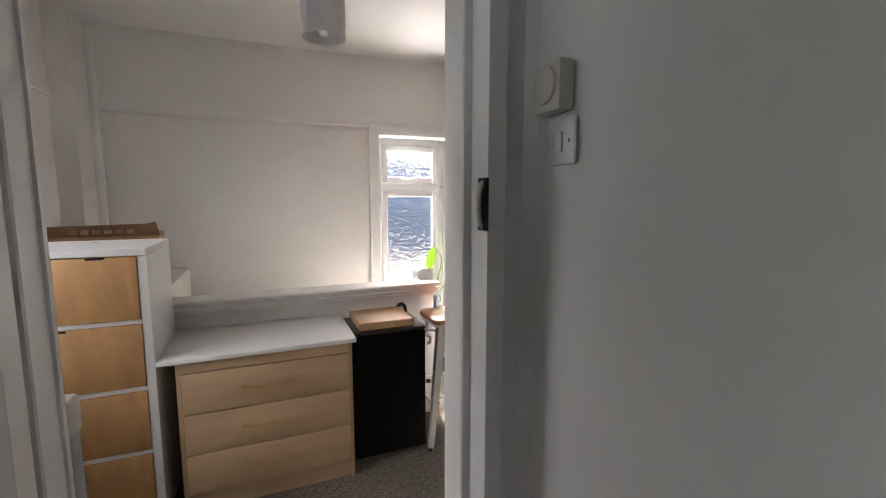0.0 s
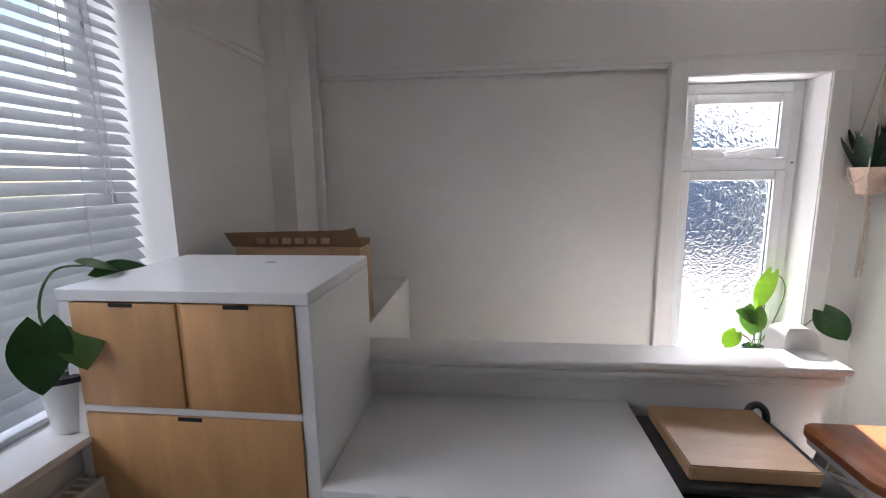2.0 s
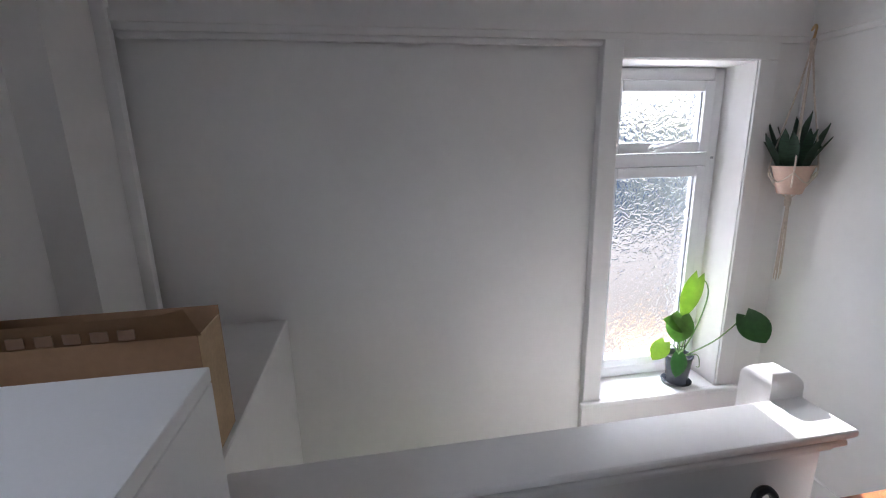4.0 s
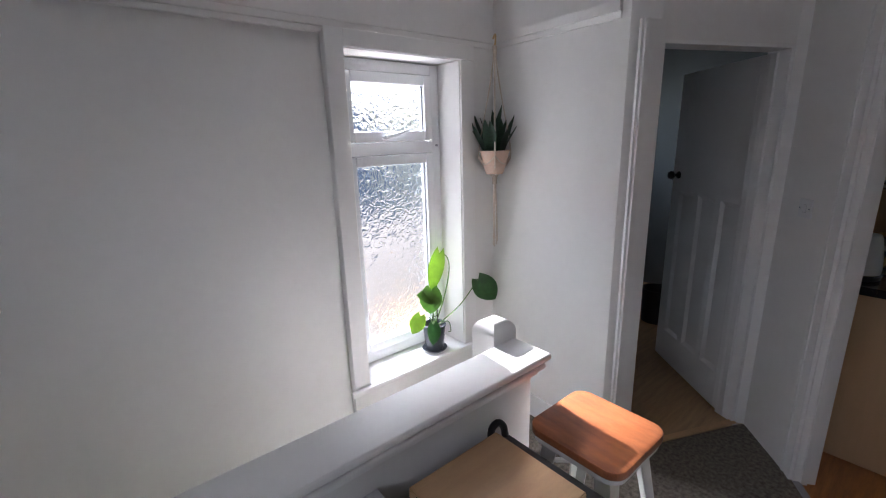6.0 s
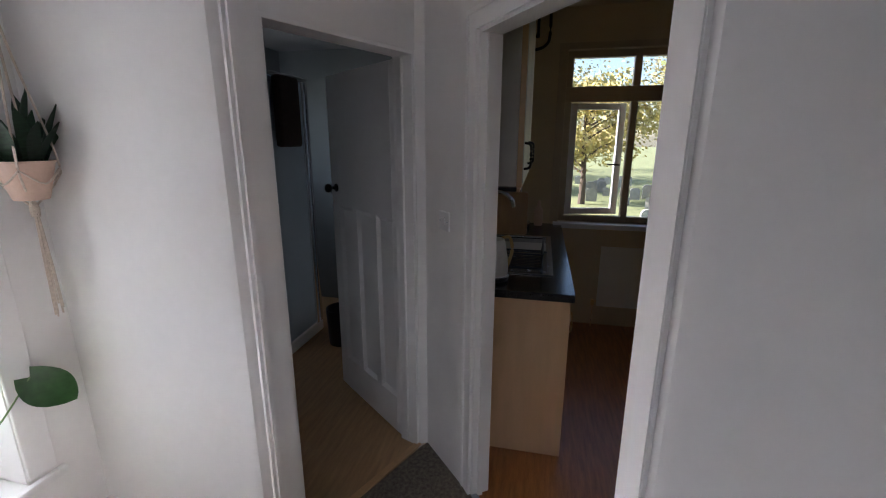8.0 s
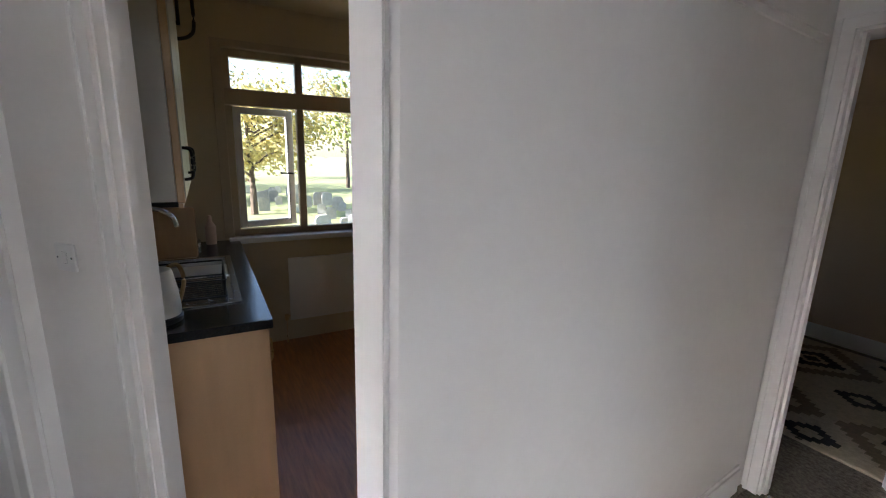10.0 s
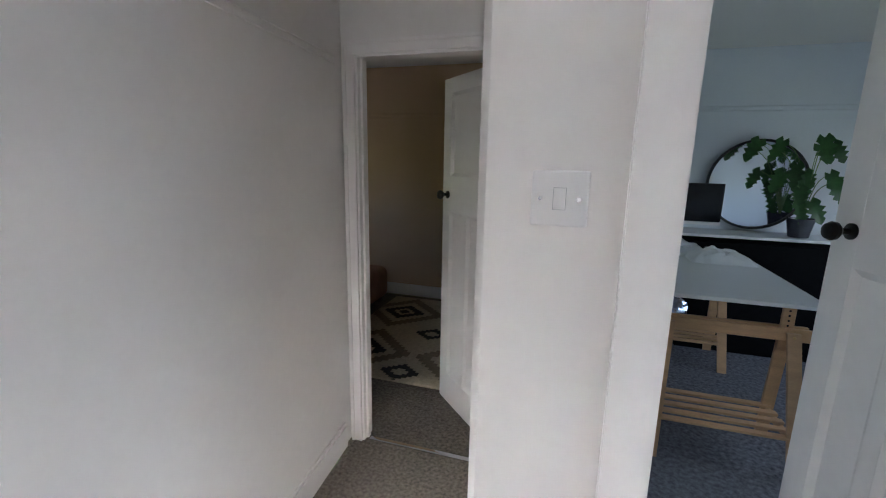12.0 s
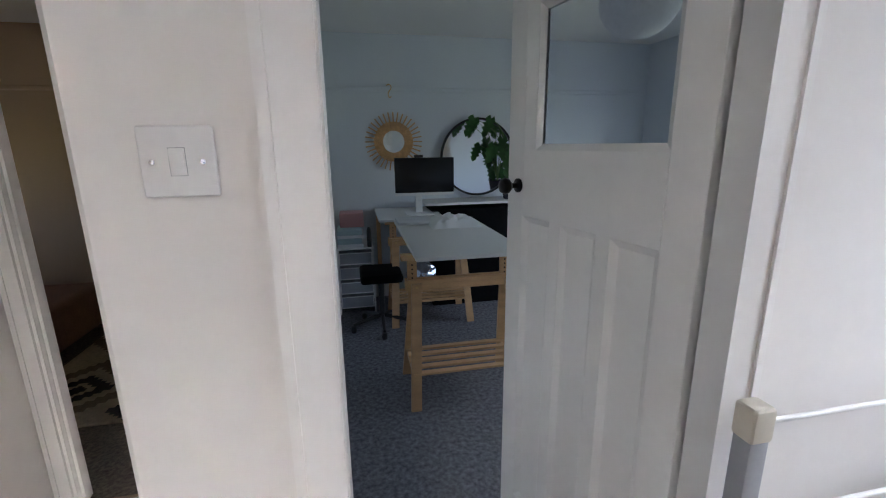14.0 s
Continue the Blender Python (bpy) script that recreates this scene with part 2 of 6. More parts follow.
def tube(bm, pts, radius, sides=8, end=None):
    """A round bar along pts; end: the radius at the far end."""
    pts = [Vector(p) for p in pts]
    rings = []
    for i, p in enumerate(pts):
        d = (pts[min(i + 1, len(pts) - 1)] - pts[max(i - 1, 0)]).normalized()
        q = d.to_track_quat("Z", "Y")
        f = i / max(1, len(pts) - 1)
        r = radius if end is None else radius + (end - radius) * f
        rings.append([bm.verts.new(p + q @ Vector((r * math.cos(a), r * math.sin(a), 0))) for a in (2 * math.pi * k / sides for k in range(sides))])
    for a, b in zip(rings, rings[1:]):
        for k in range(sides):
            bm.faces.new((a[k], a[(k + 1) % sides], b[(k + 1) % sides], b[k]))
    bm.faces.new(rings[0][::-1])
    bm.faces.new(rings[-1])
    return bm


def lathe(bm, profile, centre=(0, 0, 0), sides=28):
    """profile: (radius, z) from the bottom up; radius 0 closes."""
    c = Vector(centre)
    rings = []
    for r, z in profile:
        if r <= 1e-6:
            rings.append([bm.verts.new(c + Vector((0, 0, z)))])
        else:
            rings.append([bm.verts.new(c + Vector((r * math.cos(a), r * math.sin(a), z))) for a in (2 * math.pi * k / sides for k in range(sides))])
    for a, b in zip(rings, rings[1:]):
        for k in range(sides):
            k2 = (k + 1) % sides
            if len(a) == 1 and len(b) == 1:
                continue
            if len(a) == 1:
                bm.faces.new((a[0], b[k2], b[k]))
            elif len(b) == 1:
                bm.faces.new((a[k], a[k2], b[0]))
            else:
                bm.faces.new((a[k], a[k2], b[k2], b[k]))
    return bm


def smooth_path(pts, n=6):
    pts = [Vector(p) for p in pts]
    out = []
    for i in range(len(pts) - 1):
        p0, p1, p2, p3 = pts[max(i - 1, 0)], pts[i], pts[i + 1], pts[min(i + 2, len(pts) - 1)]
        for k in range(n):
            t = k / n
            out.append(0.5 * ((2 * p1) + (p2 - p0) * t + (2 * p0 - 5 * p1 + 4 * p2 - p3) * t * t + (3 * p1 - p0 - 3 * p2 + p3) * t ** 3))
    return out + [pts[-1]]


def mesh_of(bm, name, material, smooth=True):
    bmesh.ops.recalc_face_normals(bm, faces=bm.faces)
    me = bpy.data.meshes.new(name)
    bm.to_mesh(me)
    bm.free()
    me.materials.append(material)
    if smooth:
        me.polygons.foreach_set("use_smooth", [True] * len(me.polygons))
        me.set_sharp_from_angle(angle=radians(28))
    return me


def thing(name, base, label, category, group="", turn=0.0):
    ob = new(name)
    ob.empty_display_size = 0.1
    ob.matrix_world = pose(*base, 0, 0, turn)
    BASE[ob] = None if turn else Vector(base)
    return tagged(ob, label, category, group)


def part(name, bm, material, parent, label="", local=False):
    """One mesh under a thing or a part. Its places are the world's, or the thing's own where it is turned or local."""
    off = BASE.get(parent)
    if off is not None and not local:
        bmesh.ops.translate(bm, verts=bm.verts, vec=-off)
    ob = new(name, mesh_of(bm, name, material))
    ob.parent = parent
    BASE[ob] = off
    return tagged(ob, label) if label else ob


def solid(name, bm, material, label="", category="", group="", kind="structure"):
    ob = new(name, mesh_of(bm, name, material))
    BASE[ob] = Vector((0, 0, 0))
    return tagged(ob, label, category, group, kind)


def shape(name, bm, material, label, category, group="", origin=None):
    """A thing of one mesh."""
    if origin is not None:
        bmesh.ops.translate(bm, verts=bm.verts, vec=-Vector(origin))
    ob = new(name, mesh_of(bm, name, material))
    if origin is not None:
        ob.location = origin
    return tagged(ob, label, category, group)


def lerp2(a, b, s):
    return (a[0] + (b[0] - a[0]) * s, a[1] + (b[1] - a[1]) * s)


def strip(a, b, depth, z0, z1, bm=None):
    """A board along a-b in plan that stands out to the right of the way from a to b."""
    d = Vector((b[0] - a[0], b[1] - a[1])).normalized()
    n = Vector((d.y, -d.x)) * depth
    return prism(bm or bmesh.new(), [a, b, (b[0] + n.x, b[1] + n.y), (a[0] + n.x, a[1] + n.y)], z0, z1)


# ---- the landing: walls ----
CEILING = 2.63
NORTH = 3.714
NE = (1.86, NORTH)
BATH_L, BATH_R = (1.785, 2.895), (2.66, 2.535)
PIER = (2.36, 2.225)
K_R = (1.645, 1.731)
EAST_TOP, EAST_END = (1.575, 1.68), (1.755, -0.21)

wall_n = bmesh.new()
box(wall_n, -1.5, 0.865, NORTH + 0.035, NORTH + 0.27, -2.7, 2.078)
box(wall_n, -1.5, 0.865, NORTH, NORTH + 0.27, 2.078, CEILING)
box(wall_n, 0.865, 0.951, NORTH, NORTH + 0.27, -2.7, CEILING)
box(wall_n, 1.604, 2.2, NORTH, NORTH + 0.27, -2.7, CEILING)
box(wall_n, 0.951, 1.604, NORTH, NORTH + 0.27, -2.7, 0.40)
box(wall_n, 0.951, 1.604, NORTH, NORTH + 0.27, 2.012, CEILING)
wall_north = solid("wall_north", wall_n, WALL, "white painted wall beside the stairwell")

wall_e = prism(bmesh.new(), [NE, (BATH_L[0] + 0.03, BATH_L[1] + 0.05), (BATH_L[0] + 0.035, BATH_L[1] + 0.02), (BATH_L[0] + 0.055, BATH_L[1]), (1.93, 2.84), (1.98, 2.93), (2.02, NORTH)], -0.02, CEILING)
solid("wall_east_macrame", wall_e, WALL, "white painted wall between stair window and bathroom door")

head = bmesh.new()
strip((1.93, 2.84), BATH_R, -0.10, 2.0, CEILING, head)
solid("wall_over_bathroom_door", head, WALL)
pier = prism(bmesh.new(), [(2.635, 2.545), (2.655, 2.505), (2.385, 2.258), (2.36, 2.225), (2.43, 2.15), (2.79, 2.46), (2.70, 2.60)], 0, CEILING)
solid("wall_between_doors", pier, WALL, "white painted pier between bathroom and kitchen doors")
khead = bmesh.new()
strip((2.36, 2.225), K_R, -0.09, 2.02, CEILING, khead)
solid("wall_over_kitchen_door", khead, WALL)
east = prism(bmesh.new(), [(1.645, 1.731), (1.60, 1.70), (1.578, 1.68), (1.572, 1.655), EAST_END, (1.76, -0.30), (1.90, -0.30), (1.86, 0.5), (1.72, 1.68)], 0, CEILING)
solid("wall_east", east, WALL, "plain off-white plaster wall between kitchen and bedroom")

BED_Y = -0.30
bh = bmesh.new()
box(bh, 0.60, 1.90, BED_Y - 0.10, BED_Y, 2.147, CEILING)
box(bh, 1.695, 1.90, BED_Y - 0.10, BED_Y, 0, 2.147)
solid("wall_over_bedroom_door", bh, WALL)
sw = prism(bmesh.new(), [(0.47, 0.99), (0.698, 0.99), (0.731, 0.981), (0.750, 0.957), (0.757, 0.920), (0.80, -0.30), (0.80, -0.40), (0.62, -0.40), (0.552, 0.80), (0.545, 0.825), (0.52, 0.842), (0.47, 0.845)], 0, CEILING)
solid("wall_switch_pier", sw, WALL, "white rounded pier carrying the light switch")
box_h = one_box(-0.374, 0.47, 0.83, 0.99, 2.12, CEILING)
solid("wall_over_office_door", box_h, WALL)
solid("wall_beside_office_door", one_box(-1.5, -0.374, 0.83, 0.99, 0, CEILING), WALL)

west = bmesh.new()
box(west, -1.5, -1.12, 0.99, 1.02, 0, CEILING)
box(west, -1.5, -1.12, 2.715, 3.42, -2.7, CEILING)
box(west, -1.5, -1.0, 3.42, NORTH, -2.7, CEILING)
box(west, -1.5, -1.12, 1.02, 2.715, 0, 0.86)
box(west, -1.5, -1.12, 1.02, 2.715, 2.28, CEILING)
solid("wall_west", west, WALL, "white painted window wall with boxed corner")
solid("trim_corner", one_box(-1.0, -0.955, 3.675, NORTH - 0.002, -1.5, CEILING, 0.004), GLOSS)

fl = prism(bmesh.new(), [(-1.5, 0.99), (-0.374, 0.99), (-0.374, 0.90), (0.47, 0.90), (0.47, 0.99), (0.71, 0.99), (0.80, -0.345), (1.73, -0.345), (1.70, 0.5), (1.645, 1.731), (2.36, 2.225), (2.655, 2.505), (2.62, 2.53), (1.90, 2.86), (1.86, NORTH), (1.16, NORTH), (1.16, 2.86), (-1.5, 2.86)], -0.2, 0.0)
floor = solid("floor_landing", fl, CARPET, "short-pile brown grey fleck carpet")
solid("ceiling", prism(bmesh.new(), [(-1.5, 0.83), (0.41, 0.83), (0.60, -0.4), (1.9, -0.4), (2.8, 2.4), (2.02, 3.98), (-1.5, 3.98)], CEILING, CEILING + 0.12), CEIL, "plain white plaster ceiling")

# stairs that go down to the west, beside the north wall
stair = bmesh.new()
for k in range(9):
    box(stair, 1.16 - 0.23 * (k + 1), 1.16 - 0.23 * k, 2.87, NORTH + 0.034, -0.19 * (k + 1) - 0.25, -0.19 * (k + 1), 0.006, 1)
solid("stairs", stair, CARPET, "carpeted stair flight going down")
bulk = bmesh.new()
box(bulk, -1.5, -0.50, 2.87, NORTH + 0.034, 0.1, 0.968, 0.004, 1)
solid("bulkhead", bulk, WALL, "white boxed ledge over the stairs")
solid("floor_stairwell", one_box(-1.5, -0.9, 2.87, NORTH, -2.7, -2.0), CARPET)

# picture rail: a moulding with a quirk
RAIL0, RAIL1 = 2.092, 2.146


def rail(a, b, name="picture_rail", z=0.0, material=WALL):
    bm = strip(a, b, 0.012, RAIL0 + z - 0.008, RAIL1 + z)
    strip(a, b, 0.022, RAIL0 + z + 0.018, RAIL1 + z + 0.004, bm)
    return solid(name, bm, material)


rail((-1.0, NORTH - 0.0), (1.855, NORTH), "picture_rail_north")
rail((1.858, NORTH), (1.815, 2.95), "picture_rail_east")
rail((1.575, 1.655), (1.755, -0.21), "picture_rail_hall")
rail((-1.12, 2.72), (-1.12, 3.42), "picture_rail_west")

# the stair window's flat surround, panel lip and sill
trim = bmesh.new()
box(trim, 0.862, 0.948, NORTH - 0.014, NORTH - 0.002, 0.43, 2.088, 0.003, 1)
box(trim, 0.948, 1.70, NORTH - 0.0135, NORTH - 0.002, 2.015, 2.088, 0.003, 1)
box(trim, 1.607, 1.70, NORTH - 0.013, NORTH - 0.002, 0.43, 2.015, 0.003, 1)
solid("window_surround", trim, GLOSS, "flat white gloss window surround")
lip = bmesh.new()
box(lip, -0.95, 0.858, NORTH - 0.006, NORTH + 0.02, 2.062, 2.080, 0.004, 2)
solid("trim_panel", lip, WALL)
sill = bmesh.new()
box(sill, 0.953, 1.602, NORTH - 0.02, NORTH + 0.20, 0.402, 0.425, 0.004)
box(sill, 0.835, 1.715, NORTH - 0.045, NORTH - 0.02, 0.400, 0.428, 0.006)
solid("window_sill", sill, GLOSS, "white gloss sill lit by the sun")


def upvc_window(name, x0, x1, z0, z1, y, transom, label):
    w = thing(name, ((x0 + x1) / 2, y, z0), label, "window")
    tagged(w, kind="structure")
    f = bmesh.new()
    box(f, x0, x0 + 0.055, y, y + 0.07, z0, z1, 0.006)
    box(f, x1 - 0.055, x1, y, y + 0.07, z0, z1, 0.006)
    box(f, x0 + 0.055, x1 - 0.055, y, y + 0.07, z1 - 0.055, z1, 0.006)
    box(f, x0 + 0.055, x1 - 0.055, y, y + 0.07, z0, z0 + 0.06, 0.006)
    box(f, x0 + 0.055, x1 - 0.055, y - 0.004, y + 0.07, transom - 0.032, transom + 0.032, 0.006)
    part("window_frame", f, UPVC, w)
    for nm, a, b in (("top_sash", transom + 0.034, z1 - 0.057), ("lower_sash", z0 + 0.062, transom - 0.034)):
        s = bmesh.new()
        xa, xb, t = x0 + 0.058, x1 - 0.058, 0.052
        box(s, xa, xa + t, y - 0.014, y + 0.045, a, b, 0.007)
        box(s, xb - t, xb, y - 0.014, y + 0.045, a, b, 0.007)
        box(s, xa + t, xb - t, y - 0.013, y + 0.045, b - t, b, 0.007)
        box(s, xa + t, xb - t, y - 0.013, y + 0.045, a, a + t, 0.007)
        so = part(nm, s, UPVC, w)
        g = one_box(xa + t - 0.003, xb - t + 0.003, y + 0.012, y + 0.022, a + t - 0.003, b - t + 0.003)
        pane = part("pane", g, OBSCURE, so, "textured obscure glass")
        pane.visible_shadow = False
        gk = bmesh.new()
        box(gk, xa + t, xa + t + 0.006, y + 0.004, y + 0.012, a + t, b - t)
        box(gk, xb - t - 0.006, xb - t, y + 0.004, y + 0.012, a + t, b - t)
        part("gasket", gk, PLASTIC_GREY, so, "grey rubber gasket")
    h = bmesh.new()
    tube(h, [(x0 + 0.27, y - 0.018, transom + 0.055), (x0 + 0.275, y - 0.05, transom + 0.06)], 0.011)
    tube(h, smooth_path([(x0 + 0.262, y - 0.05, transom + 0.058), (x0 + 0.32, y - 0.055, transom + 0.068), (x0 + 0.42, y - 0.05, transom + 0.095)]), 0.010, 8, 0.006)
    part("window_handle", h, UPVC, w, "white cockspur handle")
    d = bmesh.new()
    lathe(d, [(0.007, 0), (0.007, 0.01), (0, 0.012)], (x1 - 0.03, y - 0.008, transom))
    part("stop", d, PLASTIC_GREY, w)
    return w


upvc_window("window_1", 0.952, 1.603, 0.427, 2.010, NORTH + 0.17, 1.585, "white plastic stair window with textured glass")

# ---- architraves, linings, skirting ----


def architrave(name, a, b, z, width, side):
    """A moulded door casing along the wall line a-b (opening between a and b), standing out on one side."""
    d = Vector((b[0] - a[0], b[1] - a[1])).normalized()
    bm = bmesh.new()
    for p, s in ((Vector(a), -1), (Vector(b), 1)):
        for w0, w1, dp in ((0.0, width, 0.014), (width - 0.018, width - 0.002, 0.020)):
            q0, q1 = p + d * s * w0, p + d * s * w1
            if s < 0:
                q0, q1 = q1, q0
            strip(q0, q1, dp * side, 0, z + (width if w0 == 0 else w1), bm)
    for w0, w1, dp in ((0.0, width, 0.0135), (width - 0.018, width - 0.002, 0.0195)):
        strip(Vector(a) - d * w1, Vector(b) + d * w1, dp * side, z + w0, z + w1, bm)
    return solid(name, bm, GLOSS, "white gloss moulded door casing")


def lining(name, a, b, depth, z, t=0.022):
    """The board that lines an opening, with a door stop."""
    d = Vector((b[0] - a[0], b[1] - a[1])).normalized()
    n = Vector((d.y, -d.x)) * depth
    A, B = Vector(a), Vector(b)
    bm = bmesh.new()
    prism(bm, [tuple(A - d * 0.002), tuple(A + d * t), tuple(A + d * t + n), tuple(A - d * 0.002 + n)], 0, z)
    prism(bm, [tuple(B - d * t), tuple(B + d * 0.002), tuple(B + d * 0.002 + n), tuple(B - d * t + n)], 0, z)
    prism(bm, [tuple(A), tuple(B), tuple(B + n), tuple(A + n)], z - t, z)
    for p, s in ((A, 1), (B, -1)):
        q = p + d * s * t
        prism(bm, [tuple(q + n * 0.30), tuple(q + d * s * 0.012 + n * 0.30), tuple(q + d * s * 0.012 + n * 0.58), tuple(q + n * 0.58)], 0, z - t)
    return solid(name, bm, GLOSS, "white gloss door lining")


ol = bmesh.new()
prism(ol, [(0.412, 0.991), (0.412, 0.905), (0.415, 0.900), (0.432, 0.898), (0.432, 0.826), (0.471, 0.826), (0.471, 0.991)], 0, 2.12)
prism(ol, [(-0.318, 0.991), (-0.375, 0.991), (-0.375, 0.826), (-0.362, 0.826), (-0.362, 0.918), (-0.321, 0.918), (-0.318, 0.922)], 0, 2.12)
box(ol, -0.318, 0.412, 0.918, 0.991, 2.095, 2.12)
solid("door_lining_office", ol, GLOSS, "white gloss rebated door lining")
architrave("door_casing_office", (-0.312, 0.99), (0.416, 0.99), 2.102, 0.082, -1)
lining("door_lining_kitchen", K_R, PIER, 0.09, 2.02)
architrave("door_casing_kitchen", lerp2(K_R, PIER, 0.012), lerp2(PIER, K_R, 0.012), 2.01, 0.075, -1)
bl = bmesh.new()
strip((1.925, 2.842), (1.955, 2.83), -0.11, 0, 1.985, bl)
strip((2.62, 2.556), (2.65, 2.544), -0.11, 0, 1.985, bl)
strip((1.925, 2.842), (2.65, 2.544), -0.11, 1.985, 2.003, bl)
solid("door_lining_bathroom", bl, GLOSS, "white gloss door lining")
ba = bmesh.new()
strip((1.835, 2.884), (1.94, 2.838), 0.014, 0, 2.07, ba)
strip((1.845, 2.878), (1.865, 2.870), 0.024, 0, 2.07, ba)
solid("door_casing_bathroom", ba, GLOSS, "white gloss door casing")
solid("trim_bathroom_bar", strip((1.95, 2.835), (2.63, 2.535), -0.035, 0.0, 0.007), PINE, "worn timber threshold strip")
lining("door_lining_bedroom", (0.80, BED_Y), (1.694, BED_Y), 0.10, 2.146)
architrave("door_casing_bedroom", (0.81, BED_Y), (1.684, BED_Y), 2.136, 0.062, -1)
solid("trim_bedroom_bar", one_box(0.82, 1.65, BED_Y - 0.045, BED_Y - 0.015, 0.0, 0.006, 0.002), CHROME, "metal carpet bar")
solid("trim_kitchen_bar", strip(K_R, PIER, 0.03, 0.0, 0.006), PLASTIC_GREY, "grey floor bar at the kitchen door")

sk = bmesh.new()
strip((1.59, 1.66), (1.757, -0.22), 0.018, 0, 0.13, sk)
strip((1.59, 1.66), (1.757, -0.22), 0.010, 0.13, 0.15, sk)
solid("baseboard_hall", sk, GLOSS, "white gloss skirting board")
sk = strip((1.86, NORTH), (1.825, 2.95), 0.018, 0, 0.14)
solid("baseboard_east", sk, GLOSS)
solid("baseboard_north", one_box(1.17, 1.85, NORTH - 0.018, NORTH - 0.001, 0, 0.14, 0.004), GLOSS)
solid("baseboard_office_door", one_box(-1.11, -0.40, 0.991, 1.009, 0, 0.14, 0.004), GLOSS)

# balustrade wall with a moulded cap
solid("wall_balustrade", one_box(-1.11, 1.065, 2.775, 2.865, -0.2, 0.87), WALL, "low white boarded stair wall")
cap = bmesh.new()
box(cap, -0.50, 1.106, 2.718, 2.885, 0.905, 0.930, 0.010, 3)
box(cap, -0.50, 1.085, 2.745, 2.875, 0.885, 0.905, 0.007, 2)
box(cap, -0.50, 1.10, 2.735, 2.88, 0.868, 0.887, 0.008, 3)
box(cap, -0.50, 1.08, 2.752, 2.872, 0.846, 0.870, 0.008, 2)
solid("trim_balustrade_cap", cap, GLOSS, "white gloss moulded stair wall cap")
nw = bmesh.new()
box(nw, 1.0, 1.115, 2.886, 2.995, -0.2, 0.998)
ed = [e for e in nw.edges if all(abs(v.co.z - 0.998) < 1e-4 for v in e.verts) or abs(e.verts[0].co.z - e.verts[1].co.z) > 0.1]
bmesh.ops.bevel(nw, geom=[e for e in ed if all(abs(v.co.z - 0.998) < 1e-4 for v in e.verts)], offset=0.042, segments=5, affect="EDGES", profile=0.5)
newel = shape("newel_post", nw, GLOSS, "white painted newel post with rounded top", "post")


# ---- doors ----
def knob_pair(parent, x, z, y0, y1, material=BRONZE):
    for y, s in ((y0, -1), (y1, 1)):
        bm = bmesh.new()
        lathe(bm, [(0.024, 0), (0.024, 0.006), (0.010, 0.010), (0.009, 0.030), (0.016, 0.034), (0.026, 0.045), (0.028, 0.056), (0.022, 0.068), (0.010, 0.073), (0, 0.074)])
        bmesh.ops.rotate(bm, verts=bm.verts, cent=(0, 0, 0), matrix=Matrix.Rotation(radians(90 if s < 0 else -90), 3, "X"))
        bmesh.ops.translate(bm, verts=bm.verts, vec=(x, y, z))
        part("door_knob", bm, material, parent, "black bronze knob", local=True)


def sloped_ring(x0, x1, z0, z1, deep0, deep1, w):
    """The sloping bead round a panel, on both faces of a door."""
    bm = bmesh.new()
    for side in (-1, 1):
        out = [bm.verts.new((x, side * deep0, z)) for x, z in ((x0, z0), (x1, z0), (x1, z1), (x0, z1))]
        mid = [bm.verts.new((x, side * (deep0 - 0.003), z)) for x, z in ((x0 + 0.006, z0 + 0.006), (x1 - 0.006, z0 + 0.006), (x1 - 0.006, z1 - 0.006), (x0 + 0.006, z1 - 0.006))]
        inn = [bm.verts.new((x, side * deep1, z)) for x, z in ((x0 + w, z0 + w), (x1 - w, z0 + w), (x1 - w, z1 - w), (x0 + w, z1 - w))]
        for a, b in ((out, mid), (mid, inn)):
            for k in range(4):
                bm.faces.new((a[k], a[(k + 1) % 4], b[(k + 1) % 4], b[k]))
    return bm


